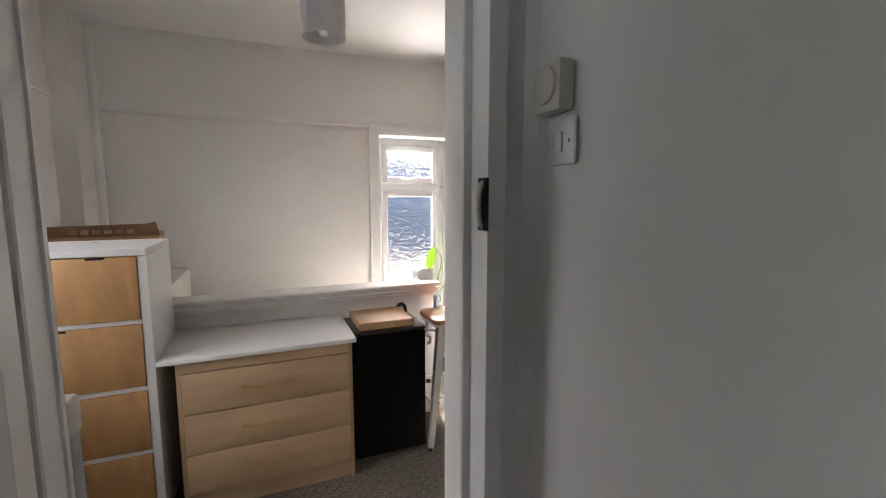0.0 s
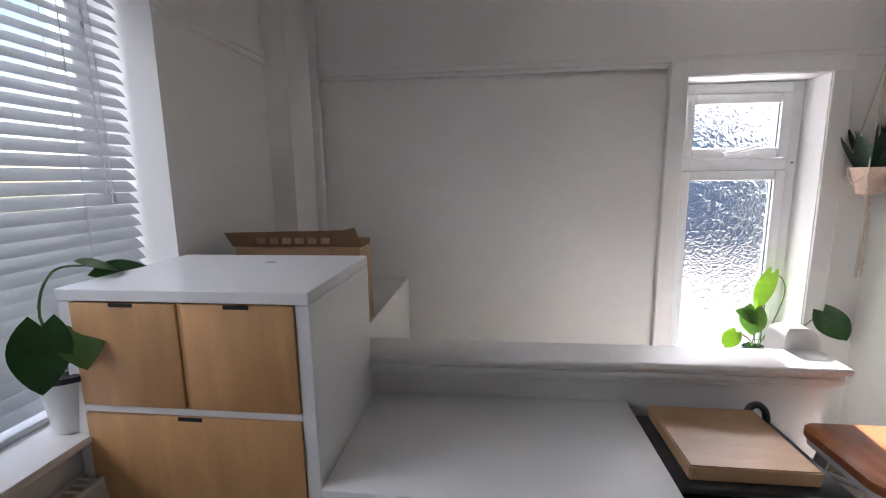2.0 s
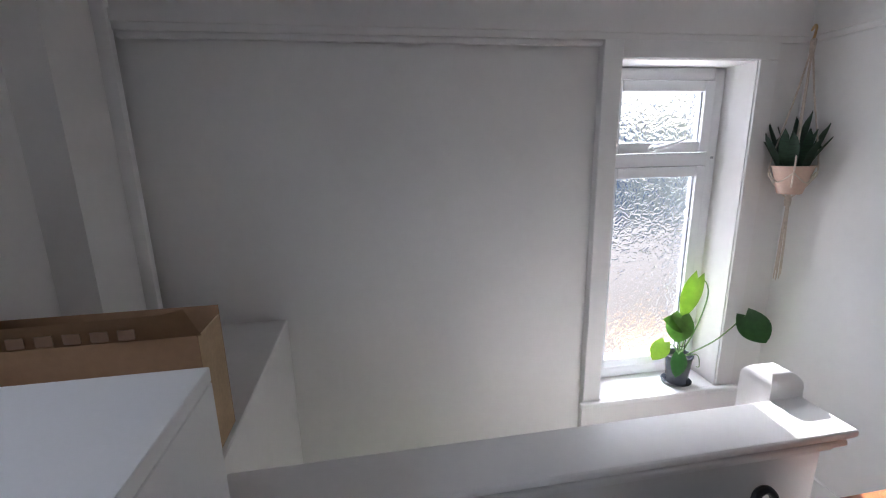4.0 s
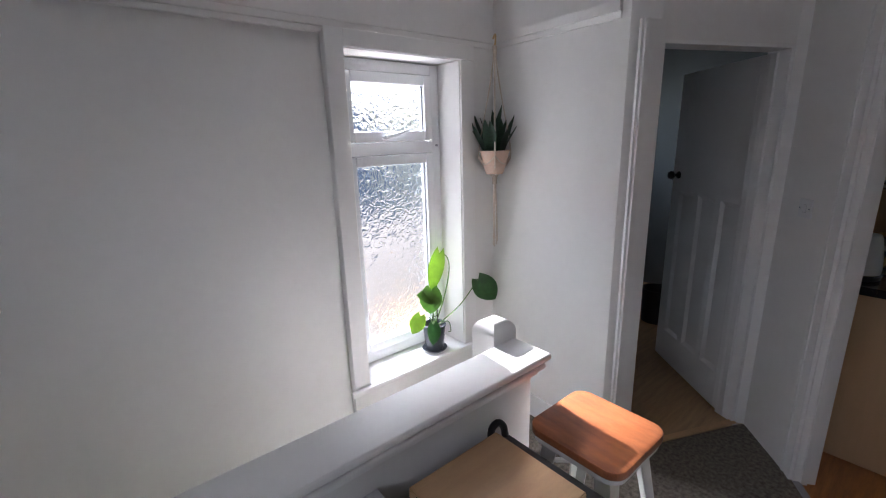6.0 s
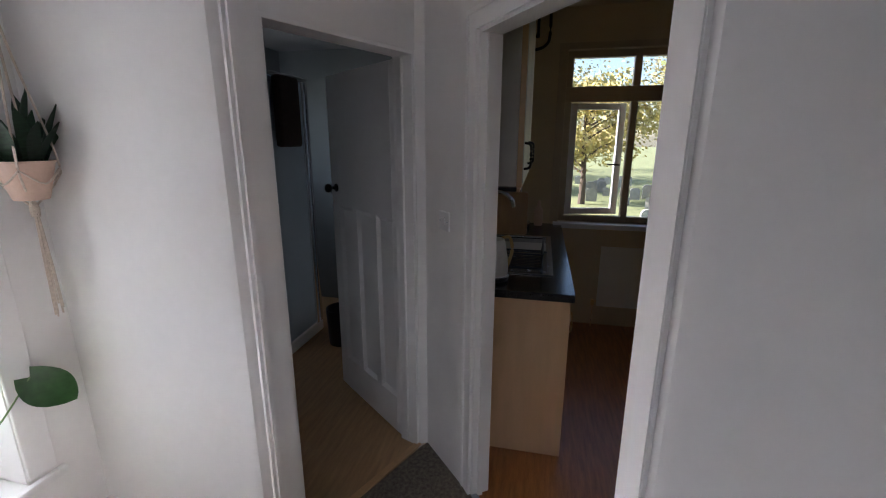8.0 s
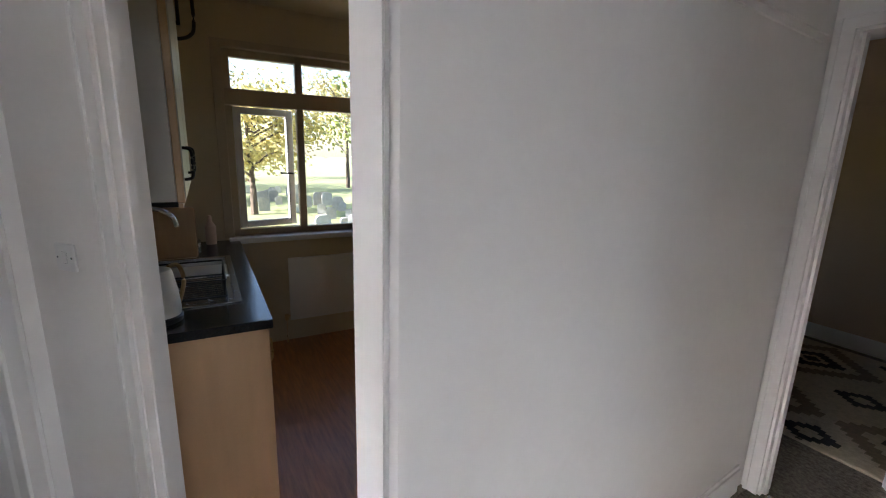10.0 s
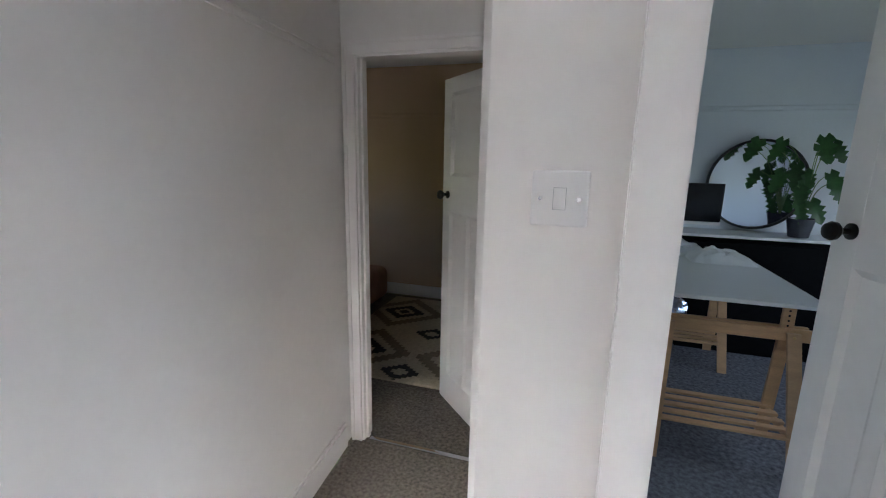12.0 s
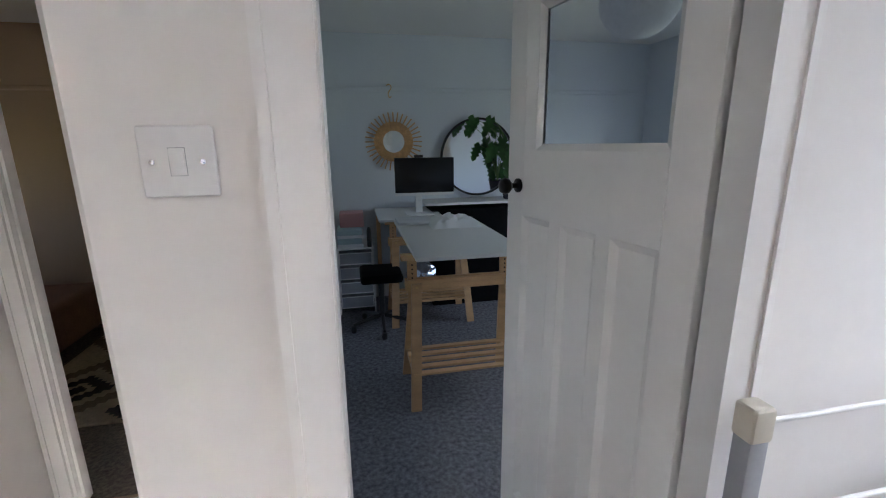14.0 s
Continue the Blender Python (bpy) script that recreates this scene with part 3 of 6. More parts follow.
def panel_door(name, hinge, turn, width, height, label, lock_z, glazed=False, top_panel=True, knob_z=1.4, low=0.20, lock_h=0.13, glass_in=0.0):
    d = thing(name, (hinge[0], hinge[1], 0.012), label, "door", turn=turn)
    tagged(d, kind="structure")
    t = 0.019
    bm = bmesh.new()
    st = 0.098
    box(bm, 0, st, -t, t, 0, height, 0.002, 1)
    box(bm, width - st, width, -t, t, 0, height, 0.002, 1)
    box(bm, st, width - st, -t, t, height - 0.085, height)
    if glass_in:
        box(bm, width - st - glass_in, width - st, -t, t, lock_z + lock_h, height - 0.085)
    box(bm, st, width - st, -t, t, 0, low)
    box(bm, st, width - st, -t, t, lock_z, lock_z + lock_h)
    inner = width - 2 * st
    mun = 0.052
    pw = (inner - 2 * mun) / 3
    for k in (1, 2):
        x = st + k * pw + (k - 1) * mun
        box(bm, x, x + mun, -t, t, low, lock_z)
    if not top_panel:
        box(bm, st, width - st, -t, t, lock_z + lock_h, height - 0.085)
    part("leaf", bm, GLOSS, d, local=True)
    for k in range(3):
        x = st + k * (pw + mun)
        p = bmesh.new()
        box(p, x, x + pw, -0.005, 0.005, low, lock_z)
        part("panel", p, GLOSS, d, local=True)
        part("moulding", sloped_ring(x, x + pw, low, lock_z, t - 0.001, 0.0055, 0.022), GLOSS, d, local=True)
    if top_panel:
        za, zb = lock_z + lock_h, height - 0.085
        xr = width - st - glass_in
        p = one_box(st, xr, -0.004, 0.004, za, zb) if glazed else one_box(st, width - st, -0.006, 0.006, za, zb)
        pn = part("pane" if glazed else "panel", p, FROST if glazed else GLOSS, d, "clear glass pane" if glazed else "", local=True)
        if glazed:
            pn.visible_shadow = False
        part("moulding", sloped_ring(st, xr, za, zb, t - 0.001, 0.0065, 0.020), GLOSS, d, local=True)
    for z in (0.22, height - 0.25):
        h = bmesh.new()
        tube(h, [(-0.004, -t - 0.004, z), (-0.004, -t - 0.004, z + 0.075)], 0.006)
        part("hinge", h, BRONZE, d, "dark butt hinge", local=True)
    knob_pair(d, width - 0.07, knob_z, -t, t)
    return d


panel_door("door_1", (-0.337, 0.892), -79.0, 0.765, 2.08, "open white half-glazed office door with three lower panels", 1.346, True, True, 1.447, 0.20, 0.22, 0.065)
panel_door("door_2", (0.848, BED_Y - 0.075), -45.7, 0.785, 2.10, "open white bedroom door with one upper and three lower panels", 1.305, False, True, 1.41, 0.20, 0.22)
panel_door("door_3", (2.645, 2.60), 51.3, 0.79, 1.965, "open white bathroom door with plain top and lower panels", 1.225, False, False, 1.33, 0.22)


# ---- landing furniture ----
def drawer_front(parent, x0, x1, y, z0, z1, material, notch=False):
    bm = bmesh.new()
    box(bm, x0, x1, y - 0.018, y, z0, z1, 0.0025, 2)
    d = part("drawer", bm, material, parent)
    return d


cab = thing("drawer_cabinet", (-0.775, 2.52, 0), "tall white drawer cabinet with birch drawer fronts", "cabinet")
X0, X1, Y0, Y1 = -1.105, -0.444, 2.258, 2.742
for x in (X0, X1 - 0.036):
    part("side_panel", one_box(x, x + 0.036, Y0, Y1, 0, 1.245, 0.002, 1), WHITE_BOARD, cab)
part("back_panel", one_box(X0 + 0.036, X1 - 0.036, Y1 - 0.012, Y1, 0.03, 1.245), WHITE_BOARD, cab)
for z in (0.0, 0.066, 0.353, 0.648, 0.950):
    part("rail", one_box(X0 + 0.036, X1 - 0.036, Y0, Y1 - 0.012, z, z + 0.018), WHITE_BOARD, cab)
part("drawer_divider", one_box((X0 + X1) / 2 - 0.006, (X0 + X1) / 2 + 0.006, Y0, Y1 - 0.012, 0.968, 1.245), BIRCH, cab)
part("top", one_box(X0, X1, Y0 - 0.004, Y1, 1.247, 1.277, 0.002, 1), WHITE_BOARD, cab)
xm = (X0 + X1) / 2
XL, XR = X0 + 0.0375, X1 - 0.0375
for xa, xb, za, zb in ((XL, xm - 0.008, 0.970, 1.243), (xm + 0.008, XR, 0.970, 1.243), (XL, XR, 0.669, 0.947), (XL, XR, 0.374, 0.645), (XL, XR, 0.087, 0.350)):
    d = drawer_front(cab, xa, xb, Y0 + 0.012, za, zb, BIRCH)
    bx = bmesh.new()
    c = (xa + xb) / 2
    # nothing is cut: a dark strip paints the notch's shade on the front
    box(bx, c - 0.032, c + 0.032, Y0 - 0.0075, Y0 - 0.0055, zb - 0.009, zb + 0.001)
    part("finger_notch", bx, RECESS_SHADE, d, "dark strip painted as the shade in a finger notch")
    part("drawer_box", one_box(xa + 0.012, xb - 0.012, Y0 + 0.02, Y1 - 0.05, za + 0.004, zb - 0.03), BIRCH, d)

chest = thing("chest_of_drawers", (0.01, 2.52, 0), "low pale oak three-drawer chest with bow handles", "chest of drawers")
bm = bmesh.new()
box(bm, -0.375, -0.357, 2.275, 2.765, 0, 0.745)
box(bm, 0.405, 0.423, 2.275, 2.765, 0, 0.745)
box(bm, -0.357, 0.405, 2.745, 2.765, 0.05, 0.745)
box(bm, -0.357, 0.405, 2.285, 2.30, 0, 0.096)
box(bm, -0.357, 0.405, 2.268, 2.30, 0.694, 0.745, 0.002, 1)
box(bm, -0.357, 0.405, 2.301, 2.745, 0.72, 0.745)
part("body", bm, BEECH, chest)
for z0, z1 in ((0.496, 0.690), (0.298, 0.492), (0.100, 0.294)):
    bm = one_box(-0.354, 0.402, 2.262, 2.280, z0, z1, 0.003, 2)
    d = part("drawer", bm, BEECH, chest)
    part("drawer_box", one_box(-0.33, 0.38, 2.28, 2.70, z0 + 0.02, z1 - 0.03), BEECH, d)
    h = bmesh.new()
    zc = (z0 + z1) / 2
    tube(h, smooth_path([(-0.105, 2.262, zc + 0.006), (-0.103, 2.245, zc + 0.004), (-0.06, 2.236, zc + 0.001), (0.02, 2.234, zc - 0.001), (0.10, 2.236, zc + 0.001), (0.143, 2.245, zc + 0.004), (0.145, 2.262, zc + 0.006)], 4), 0.0048, 8)
    part("handle", h, BRASS, d, "slim brass bow handle")
shape("worktop", one_box(-0.442, 0.443, 2.252, 2.768, 0.7455, 0.769, 0.003, 2), WHITE_BOARD, "thin white worktop over the chest of drawers", "worktop", origin=(0, 2.5, 0.7455))

fr = thing("mini_fridge", (0.65, 2.55, 0), "small black table-top fridge beside the chest", "fridge")
part("body", one_box(0.445, 0.862, 2.395, 2.70, 0.02, 0.735, 0.008, 2), BLACK_MATT, fr)
part("door", one_box(0.445, 0.862, 2.355, 2.392, 0.03, 0.735, 0.010, 3), BLACK_MATT, fr)
bm = bmesh.new()
box(bm, 0.443, 0.864, 2.36, 2.702, 0.738, 0.758, 0.008, 2)
part("top", bm, BLACK, fr)
for x in (0.49, 0.82):
    for y in (2.42, 2.67):
        part("foot", lathe(bmesh.new(), [(0, 0), (0.018, 0), (0.018, 0.02), (0, 0.02)], (x, y, 0), 12), BLACK, fr)
bm = bmesh.new()
tube(bm, smooth_path([(0.868, 2.35, 0.70), (0.885, 2.345, 0.69), (0.885, 2.345, 0.66), (0.868, 2.35, 0.65)]), 0.007)
part("handle", bm, CHROME, fr, "small metal catch")
bm = bmesh.new()
tube(bm, [(0.868, 2.36, 0.42), (0.89, 2.36, 0.42)], 0.012)
part("hinge_pin", bm, BLACK, fr)
bm = one_box(0.487, 0.803, 2.388, 2.69, 0.7585, 0.800)
bmesh.ops.bevel(bm, geom=list(bm.edges), offset=0.004, segments=2, affect="EDGES")
shape("chopping_board", bm, BOARDWOOD, "thick pale bamboo chopping board on the black fridge", "chopping board", origin=(0.645, 2.54, 0.7585))
bm = tube(bmesh.new(), smooth_path([(0.79, 2.697, 0.752), (0.80, 2.705, 0.795), (0.825, 2.705, 0.808), (0.845, 2.70, 0.79), (0.85, 2.695, 0.752)]), 0.011, 10)
part("hinge_cover", bm, BLACK, fr)

# metal bar stool
SX, SY = 1.075, 2.528
stool = thing("bar_stool", (SX, SY, 0), "white metal bar stool with reddish wooden seat", "stool")
bm = bmesh.new()
box(bm, SX - 0.148, SX + 0.148, SY - 0.155, SY + 0.155, 0.742, 0.77)
bmesh.ops.bevel(bm, geom=[e for e in bm.edges if abs(e.verts[0].co.z - e.verts[1].co.z) > 0.01], offset=0.05, segments=6, affect="EDGES", profile=0.5)
bmesh.ops.bevel(bm, geom=[e for e in bm.edges if abs(e.verts[0].co.z - e.verts[1].co.z) < 0.001], offset=0.006, segments=2, affect="EDGES", profile=0.5)
part("seat", bm, SEATWOOD, stool, "reddish elm seat with dark edge")
bm = bmesh.new()
box(bm, SX - 0.14, SX + 0.14, SY - 0.147, SY + 0.147, 0.722, 0.741)
bmesh.ops.bevel(bm, geom=[e for e in bm.edges if abs(e.verts[0].co.z - e.verts[1].co.z) > 0.01], offset=0.048, segments=5, affect="EDGES", profile=0.5)
part("seat_pan", bm, STEEL_WHITE, stool)
for sx in (-1, 1):
    for sy in (-1, 1):
        bm = bmesh.new()
        a, b = Vector((SX + sx * 0.10, SY + sy * 0.105, 0.722)), Vector((SX + sx * 0.20, SY + sy * 0.20, 0.0))
        rings = []
        for p, w in ((a, 0.045), (a.lerp(b, 0.5), 0.034), (b, 0.022)):
            rings.append([bm.verts.new(p + Vector(v)) for v in ((sx * 0.006, sy * 0.006, 0), (-sx * w, sy * 0.006, 0), (-sx * w, sy * 0.001, 0), (-sx * 0.002, -sy * 0.002, 0), (sx * 0.001, -sy * w, 0), (sx * 0.006, -sy * w, 0))])
        for r, s in zip(rings, rings[1:]):
            for k in range(6):
                bm.faces.new((r[k], r[(k + 1) % 6], s[(k + 1) % 6], s[k]))
        bm.faces.new(rings[0][::-1])
        bm.faces.new(rings[-1])
        leg = part("leg", bm, STEEL_WHITE, stool)
        part("rubber_foot", one_box(b.x - 0.014, b.x + 0.014, b.y - 0.014, b.y + 0.014, 0.0, 0.018, 0.003, 1), BLACK, leg)
for (xa, ya), (xb, yb), z in (((-1, -1), (1, -1), 0.30), ((-1, 1), (1, 1), 0.30), ((-1, -1), (-1, 1), 0.26), ((1, -1), (1, 1), 0.26), ((-1, -1), (1, 1), 0.66), ((-1, 1), (1, -1), 0.64)):
    k = 0.10 + 0.10 * (0.722 - z) / 0.722
    bm = tube(bmesh.new(), [(SX + xa * (k - 0.005), SY + ya * k, z), (SX + xb * (k - 0.005), SY + yb * k, z)], 0.008)
    part("brace", bm, STEEL_WHITE, stool)


# ---- leaves ----
def leaf_bm(bm, at, way, up, length, width, heart=0.16, bend=0.2, slots=0, seg=10):
    """A heart-shaped leaf from its stalk at `at`, its tip along `way`, its upper face towards `up`."""
    w = Vector(way).normalized()
    side = w.cross(Vector(up)).normalized()
    n = side.cross(w).normalized()
    at = Vector(at)
    left, mid, right = [], [], []
    for i in range(seg + 1):
        t = i / seg
        prof = (math.sin(math.pi * min(1, t * 0.93 + 0.07)) ** 0.72) * (1 - 0.35 * t)
        if slots and i % 2 == 1 and 1 < i < seg - 1:
            prof *= 0.55
        back = -heart * length * (1 - t) ** 3
        drop = -bend * length * t * t
        c = at + w * (length * t) + n * drop
        mid.append(bm.verts.new(c))
        for lst, s in ((left, -1), (right, 1)):
            lst.append(bm.verts.new(c + side * (s * width * 0.5 * prof) + w * back + n * (0.10 * width * prof)))
    for i in range(seg):
        bm.faces.new((mid[i], mid[i + 1], left[i + 1], left[i]))
        bm.faces.new((right[i], right[i + 1], mid[i + 1], mid[i]))
    return bm


def leaf(parent, stalk, way, up, length, width, material, slots=0, heart=0.16, bend=0.2):
    pts = smooth_path(stalk, 6)
    s = part("stalk", tube(bmesh.new(), pts, 0.0042, 7, 0.0028), STEM, parent)
    bm = leaf_bm(bmesh.new(), pts[-1], way, up, length, width, heart, bend, slots)
    bmesh.ops.solidify(bm, geom=list(bm.faces), thickness=0.0012)
    return part("leaf", bm, material, parent)


def pot(parent, c, r0, r1, h, material, name="pot", lip=0.006):
    bm = lathe(bmesh.new(), [(0, 0), (r0, 0), (r0 + 0.003, 0.005), (r1, h - lip), (r1 + 0.004, h - lip), (r1 + 0.004, h), (r1 - 0.006, h), (r1 - 0.010, h - 0.03), (0, h - 0.03)], c, 32)
    p = part(name, bm, material, parent)
    part("soil", lathe(bmesh.new(), [(0, 0), (r1 - 0.011, 0), (0, 0.006)], (c[0], c[1], c[2] + h - 0.028), 20), SOIL, p)
    return p


# monstera on the stair window sill
PX, PY, PZ = 1.425, NORTH + 0.055, 0.426
mon = thing("potted_monstera", (PX, PY, PZ), "young monstera in a dark pot on the sunny sill", "plant")
part("saucer", lathe(bmesh.new(), [(0, 0), (0.055, 0), (0.074, 0.016), (0.070, 0.018), (0.052, 0.006), (0, 0.006)], (PX, PY, PZ), 32), POT_GREY, mon)
pot(mon, (PX, PY, PZ + 0.008), 0.050, 0.066, 0.155, POT_GREY)
top = PZ + 0.14
tr = bmesh.new()
for dx in (-0.02, 0.02):
    tube(tr, [(PX + dx, PY - 0.01, top), (PX + dx, PY - 0.01, top + 0.28)], 0.0025, 6)
for z in (0.07, 0.14, 0.21, 0.27):
    tube(tr, [(PX - 0.02, PY - 0.01, top + z), (PX + 0.02, PY - 0.01, top + z)], 0.0022, 6)
part("trellis", tr, BRONZE, mon, "thin dark wire trellis")
for stalk, way, up, ln, wd, m, sl in (
        ([(PX, PY, top), (PX + 0.06, PY - 0.02, top + 0.16), (PX + 0.10, PY - 0.03, top + 0.33), (PX + 0.075, PY - 0.04, top + 0.42), (PX + 0.02, PY - 0.045, top + 0.45)], (-0.35, -0.05, -0.9), (-0.72, -0.66, 0.15), 0.19, 0.085, LEAF_YOUNG, 0),
        ([(PX, PY, top), (PX + 0.05, PY - 0.05, top + 0.06), (PX + 0.12, PY - 0.11, top + 0.15), (PX + 0.205, PY - 0.16, top + 0.285)], (0.40, -0.35, -0.70), (-0.62, -0.72, 0.2), 0.148, 0.135, LEAF_DARK, 0),
        ([(PX, PY, top), (PX - 0.02, PY - 0.02, top + 0.12), (PX - 0.04, PY - 0.04, top + 0.255)], (-0.1, 0.0, -0.95), (-0.65, -0.75, 0.1), 0.135, 0.125, LEAF, 0),
        ([(PX, PY, top), (PX - 0.05, PY - 0.03, top + 0.08), (PX - 0.13, PY - 0.05, top + 0.125)], (-0.4, 0.1, -0.8), (-0.6, -0.75, 0.2), 0.10, 0.085, LEAF_YOUNG, 0),
        ([(PX, PY, top), (PX - 0.03, PY - 0.04, top + 0.05), (PX - 0.06, PY - 0.07, top + 0.06)], (-0.2, -0.35, -0.8), (-0.1, -0.9, 0.4), 0.10, 0.085, LEAF_DARK, 0),
        ([(PX, PY, top), (PX + 0.03, PY + 0.01, top + 0.10), (PX - 0.01, PY - 0.02, top + 0.19)], (-0.5, -0.1, 0.25), (0, -0.9, 0.5), 0.11, 0.09, LEAF, 0)):
    leaf(mon, stalk, way, up, ln * 1.15, wd * 1.2, m, sl)
bm = bmesh.new()
tube(bm, smooth_path([(PX, PY, top), (PX + 0.07, PY - 0.04, top + 0.03), (PX + 0.085, PY - 0.05, top - 0.03), (PX + 0.05, PY - 0.07, top - 0.02)]), 0.0025, 6)
part("aerial_root", bm, STEM, mon)

# hanging snake plant in a cord holder
HX, HY = 1.752, 3.60
hang = thing("hanging_snake_plant", (HX, HY, 1.42), "snake plant in a blush pot in a knotted cord hanger", "plant")
hk = bmesh.new()
tube(hk, smooth_path([(1.835, 3.69, 2.135), (1.82, 3.665, 2.15), (1.80, 3.64, 2.13), (1.80, 3.645, 2.085), (1.785, 3.632, 2.07), (1.77, 3.62, 2.085)]), 0.005, 8)
part("hook", hk, BRASS, hang, "brass S hook on the picture rail")
pot(hang, (HX, HY, 1.432), 0.045, 0.078, 0.125, POT_BLUSH)
ring = bmesh.new()
for k in range(4):
    a = math.pi / 4 + k * math.pi / 2
    c, s = math.cos(a), math.sin(a)
    tube(ring, smooth_path([(HX + 0.012, HY + 0.012, 2.06), (HX + c * 0.03, HY + s * 0.03, 1.86), (HX + c * 0.084, HY + s * 0.084, 1.565), (HX + c * 0.07, HY + s * 0.07, 1.49), (HX + c * 0.01, HY + s * 0.01, 1.415)]), 0.0035, 6)
    a2 = a + math.pi / 2
    tube(ring, smooth_path([(HX + c * 0.083, HY + s * 0.083, 1.53), (HX + math.cos((a + a2) / 2) * 0.072, HY + math.sin((a + a2) / 2) * 0.072, 1.485), (HX + math.cos(a2) * 0.083, HY + math.sin(a2) * 0.083, 1.53)], 4), 0.003, 6)
lathe(ring, [(0, 0), (0.012, 0), (0.014, 0.03), (0.008, 0.05), (0, 0.05)], (HX, HY, 1.375), 10)
lathe(ring, [(0, 0), (0.010, 0), (0.012, 0.05), (0, 0.055)], (HX + 0.012, HY + 0.012, 2.03), 10)
part("cord_hanger", ring, CORD, hang, "knotted natural cotton cord")
ts = bmesh.new()
rg = random.Random(4)
for k in range(9):
    dx, dy = rg.uniform(-0.012, 0.012), rg.uniform(-0.012, 0.012)
    tube(ts, [(HX + dx * 0.4, HY + dy * 0.4, 1.385), (HX + dx, HY + dy, 1.20), (HX + dx * 1.3, HY + dy * 1.2, 1.03 + rg.uniform(-0.02, 0.05))], 0.0028, 5)
part("tassel", ts, CORD, hang)
for k in range(17):
    a = k * 2.4
    r = 0.012 + 0.045 * math.sqrt(k / 17)
    ln = rg.uniform(0.20, 0.30) * (1.05 - 0.35 * r / 0.06)
    lean = Vector((math.cos(a) * r * 8.5, math.sin(a) * r * 8.5, 1)).normalized()
    base = Vector((HX + math.cos(a) * r * 0.9, HY + math.sin(a) * r * 0.9, 1.53))
    sd = Vector((-math.sin(a + rg.uniform(-0.6, 0.6)), math.cos(a), 0)).normalized()
    bm = bmesh.new()
    nrm = lean.cross(sd).normalized()
    L, M, R = [], [], []
    for i in range(7):
        t = i / 6
        wv = 0.022 * (0.65 + 0.6 * t) * (1 - t ** 4) + 0.0006
        c = base + lean * (ln * t) + sd * (0.012 * math.sin(t * 3 + k)) + Vector((math.cos(a), math.sin(a), 0)) * (0.02 * t * t)
        L.append(bm.verts.new(c - sd * wv))
        M.append(bm.verts.new(c + nrm * 0.004))
        R.append(bm.verts.new(c + sd * wv))
    for i in range(6):
        bm.faces.new((L[i], M[i], M[i + 1], L[i + 1]))
        bm.faces.new((M[i], R[i], R[i + 1], M[i + 1]))
    bmesh.ops.solidify(bm, geom=list(bm.faces), thickness=0.002)
    part("leaf", bm, LEAF_SNAKE, hang)

# open cardboard box on the ledge behind the cabinet
cb = thing("cardboard_box", (-0.76, 2.88, 0.969), "open brown cardboard box standing on the stair ledge", "cardboard box")
part("front_panel", one_box(-1.01, -0.515, 2.885, 2.889, 0.969, 1.285), CARD, cb)
part("back_panel", one_box(-1.01, -0.515, 3.03, 3.034, 0.969, 1.30), CARD, cb)
part("side_panel", one_box(-1.01, -1.006, 2.889, 3.03, 0.969, 1.29), CARD, cb)
part("side_panel", one_box(-0.519, -0.515, 2.889, 3.03, 0.969, 1.275), CARD_PALE, cb, "pale torn side")
part("base", one_box(-1.006, -0.519, 2.889, 3.03, 0.970, 0.974), CARD, cb)
fb = bmesh.new()
vs = [fb.verts.new(v) for v in ((-1.02, 2.884, 1.283), (-0.505, 2.884, 1.283), (-0.515, 2.838, 1.362), (-0.56, 2.842, 1.352), (-1.03, 2.848, 1.342))]
fb.faces.new(vs)
bmesh.ops.solidify(fb, geom=list(fb.faces), thickness=0.004)
flap = part("flap", fb, CARD, cb, "raised brown front flap")
for k in range(6):
    x = -0.90 + k * 0.05
    part("print_bar", one_box(x, x + 0.032, 2.850, 2.8520, 1.300, 1.322), CARD_PRINT, flap, "faint dark printed mark")
fb = bmesh.new()
vs = [fb.verts.new(v) for v in ((-0.520, 2.89, 1.275), (-0.520, 3.03, 1.275), (-0.565, 3.0, 1.20), (-0.56, 2.90, 1.19))]
fb.faces.new(vs)
bmesh.ops.solidify(fb, geom=list(fb.faces), thickness=0.004)
part("flap", fb, CARD_PALE, cb, "bent pale end flap")

# ---- landing window with blind, sill and radiator ----
w2 = thing("window_2", (-1.42, 1.87, 0.9), "wide white landing window behind a venetian blind", "window")
tagged(w2, kind="structure")
bm = bmesh.new()
for y in (1.022, 1.86, 2.663):
    box(bm, -1.44, -1.37, y, y + 0.05, 0.885, 2.28, 0.005, 1)
box(bm, -1.439, -1.371, 1.03, 2.70, 0.882, 0.94, 0.005, 1)
box(bm, -1.439, -1.371, 1.03, 2.70, 2.23, 2.278, 0.005, 1)
part("window_frame", bm, UPVC, w2)
for a, b in ((1.072, 1.86), (1.91, 2.663)):
    g = part("pane", one_box(-1.41, -1.40, a, b, 0.94, 2.23), CLEAR, w2)
    g.visible_shadow = False
bm = one_box(-1.37, -1.06, 1.022, 2.713, 0.862, 0.884, 0.005)
solid("window_sill_landing", bm, GLOSS, "white gloss window sill")
bl = thing("venetian_blind", (-1.25, 1.87, 2.2), "white venetian blind lowered over the landing window", "blind")
part("headrail", one_box(-1.285, -1.225, 1.03, 2.705, 2.235, 2.278, 0.003, 1), SLAT, bl)
sm = bmesh.new()
n = 6
up_, lo_ = [], []
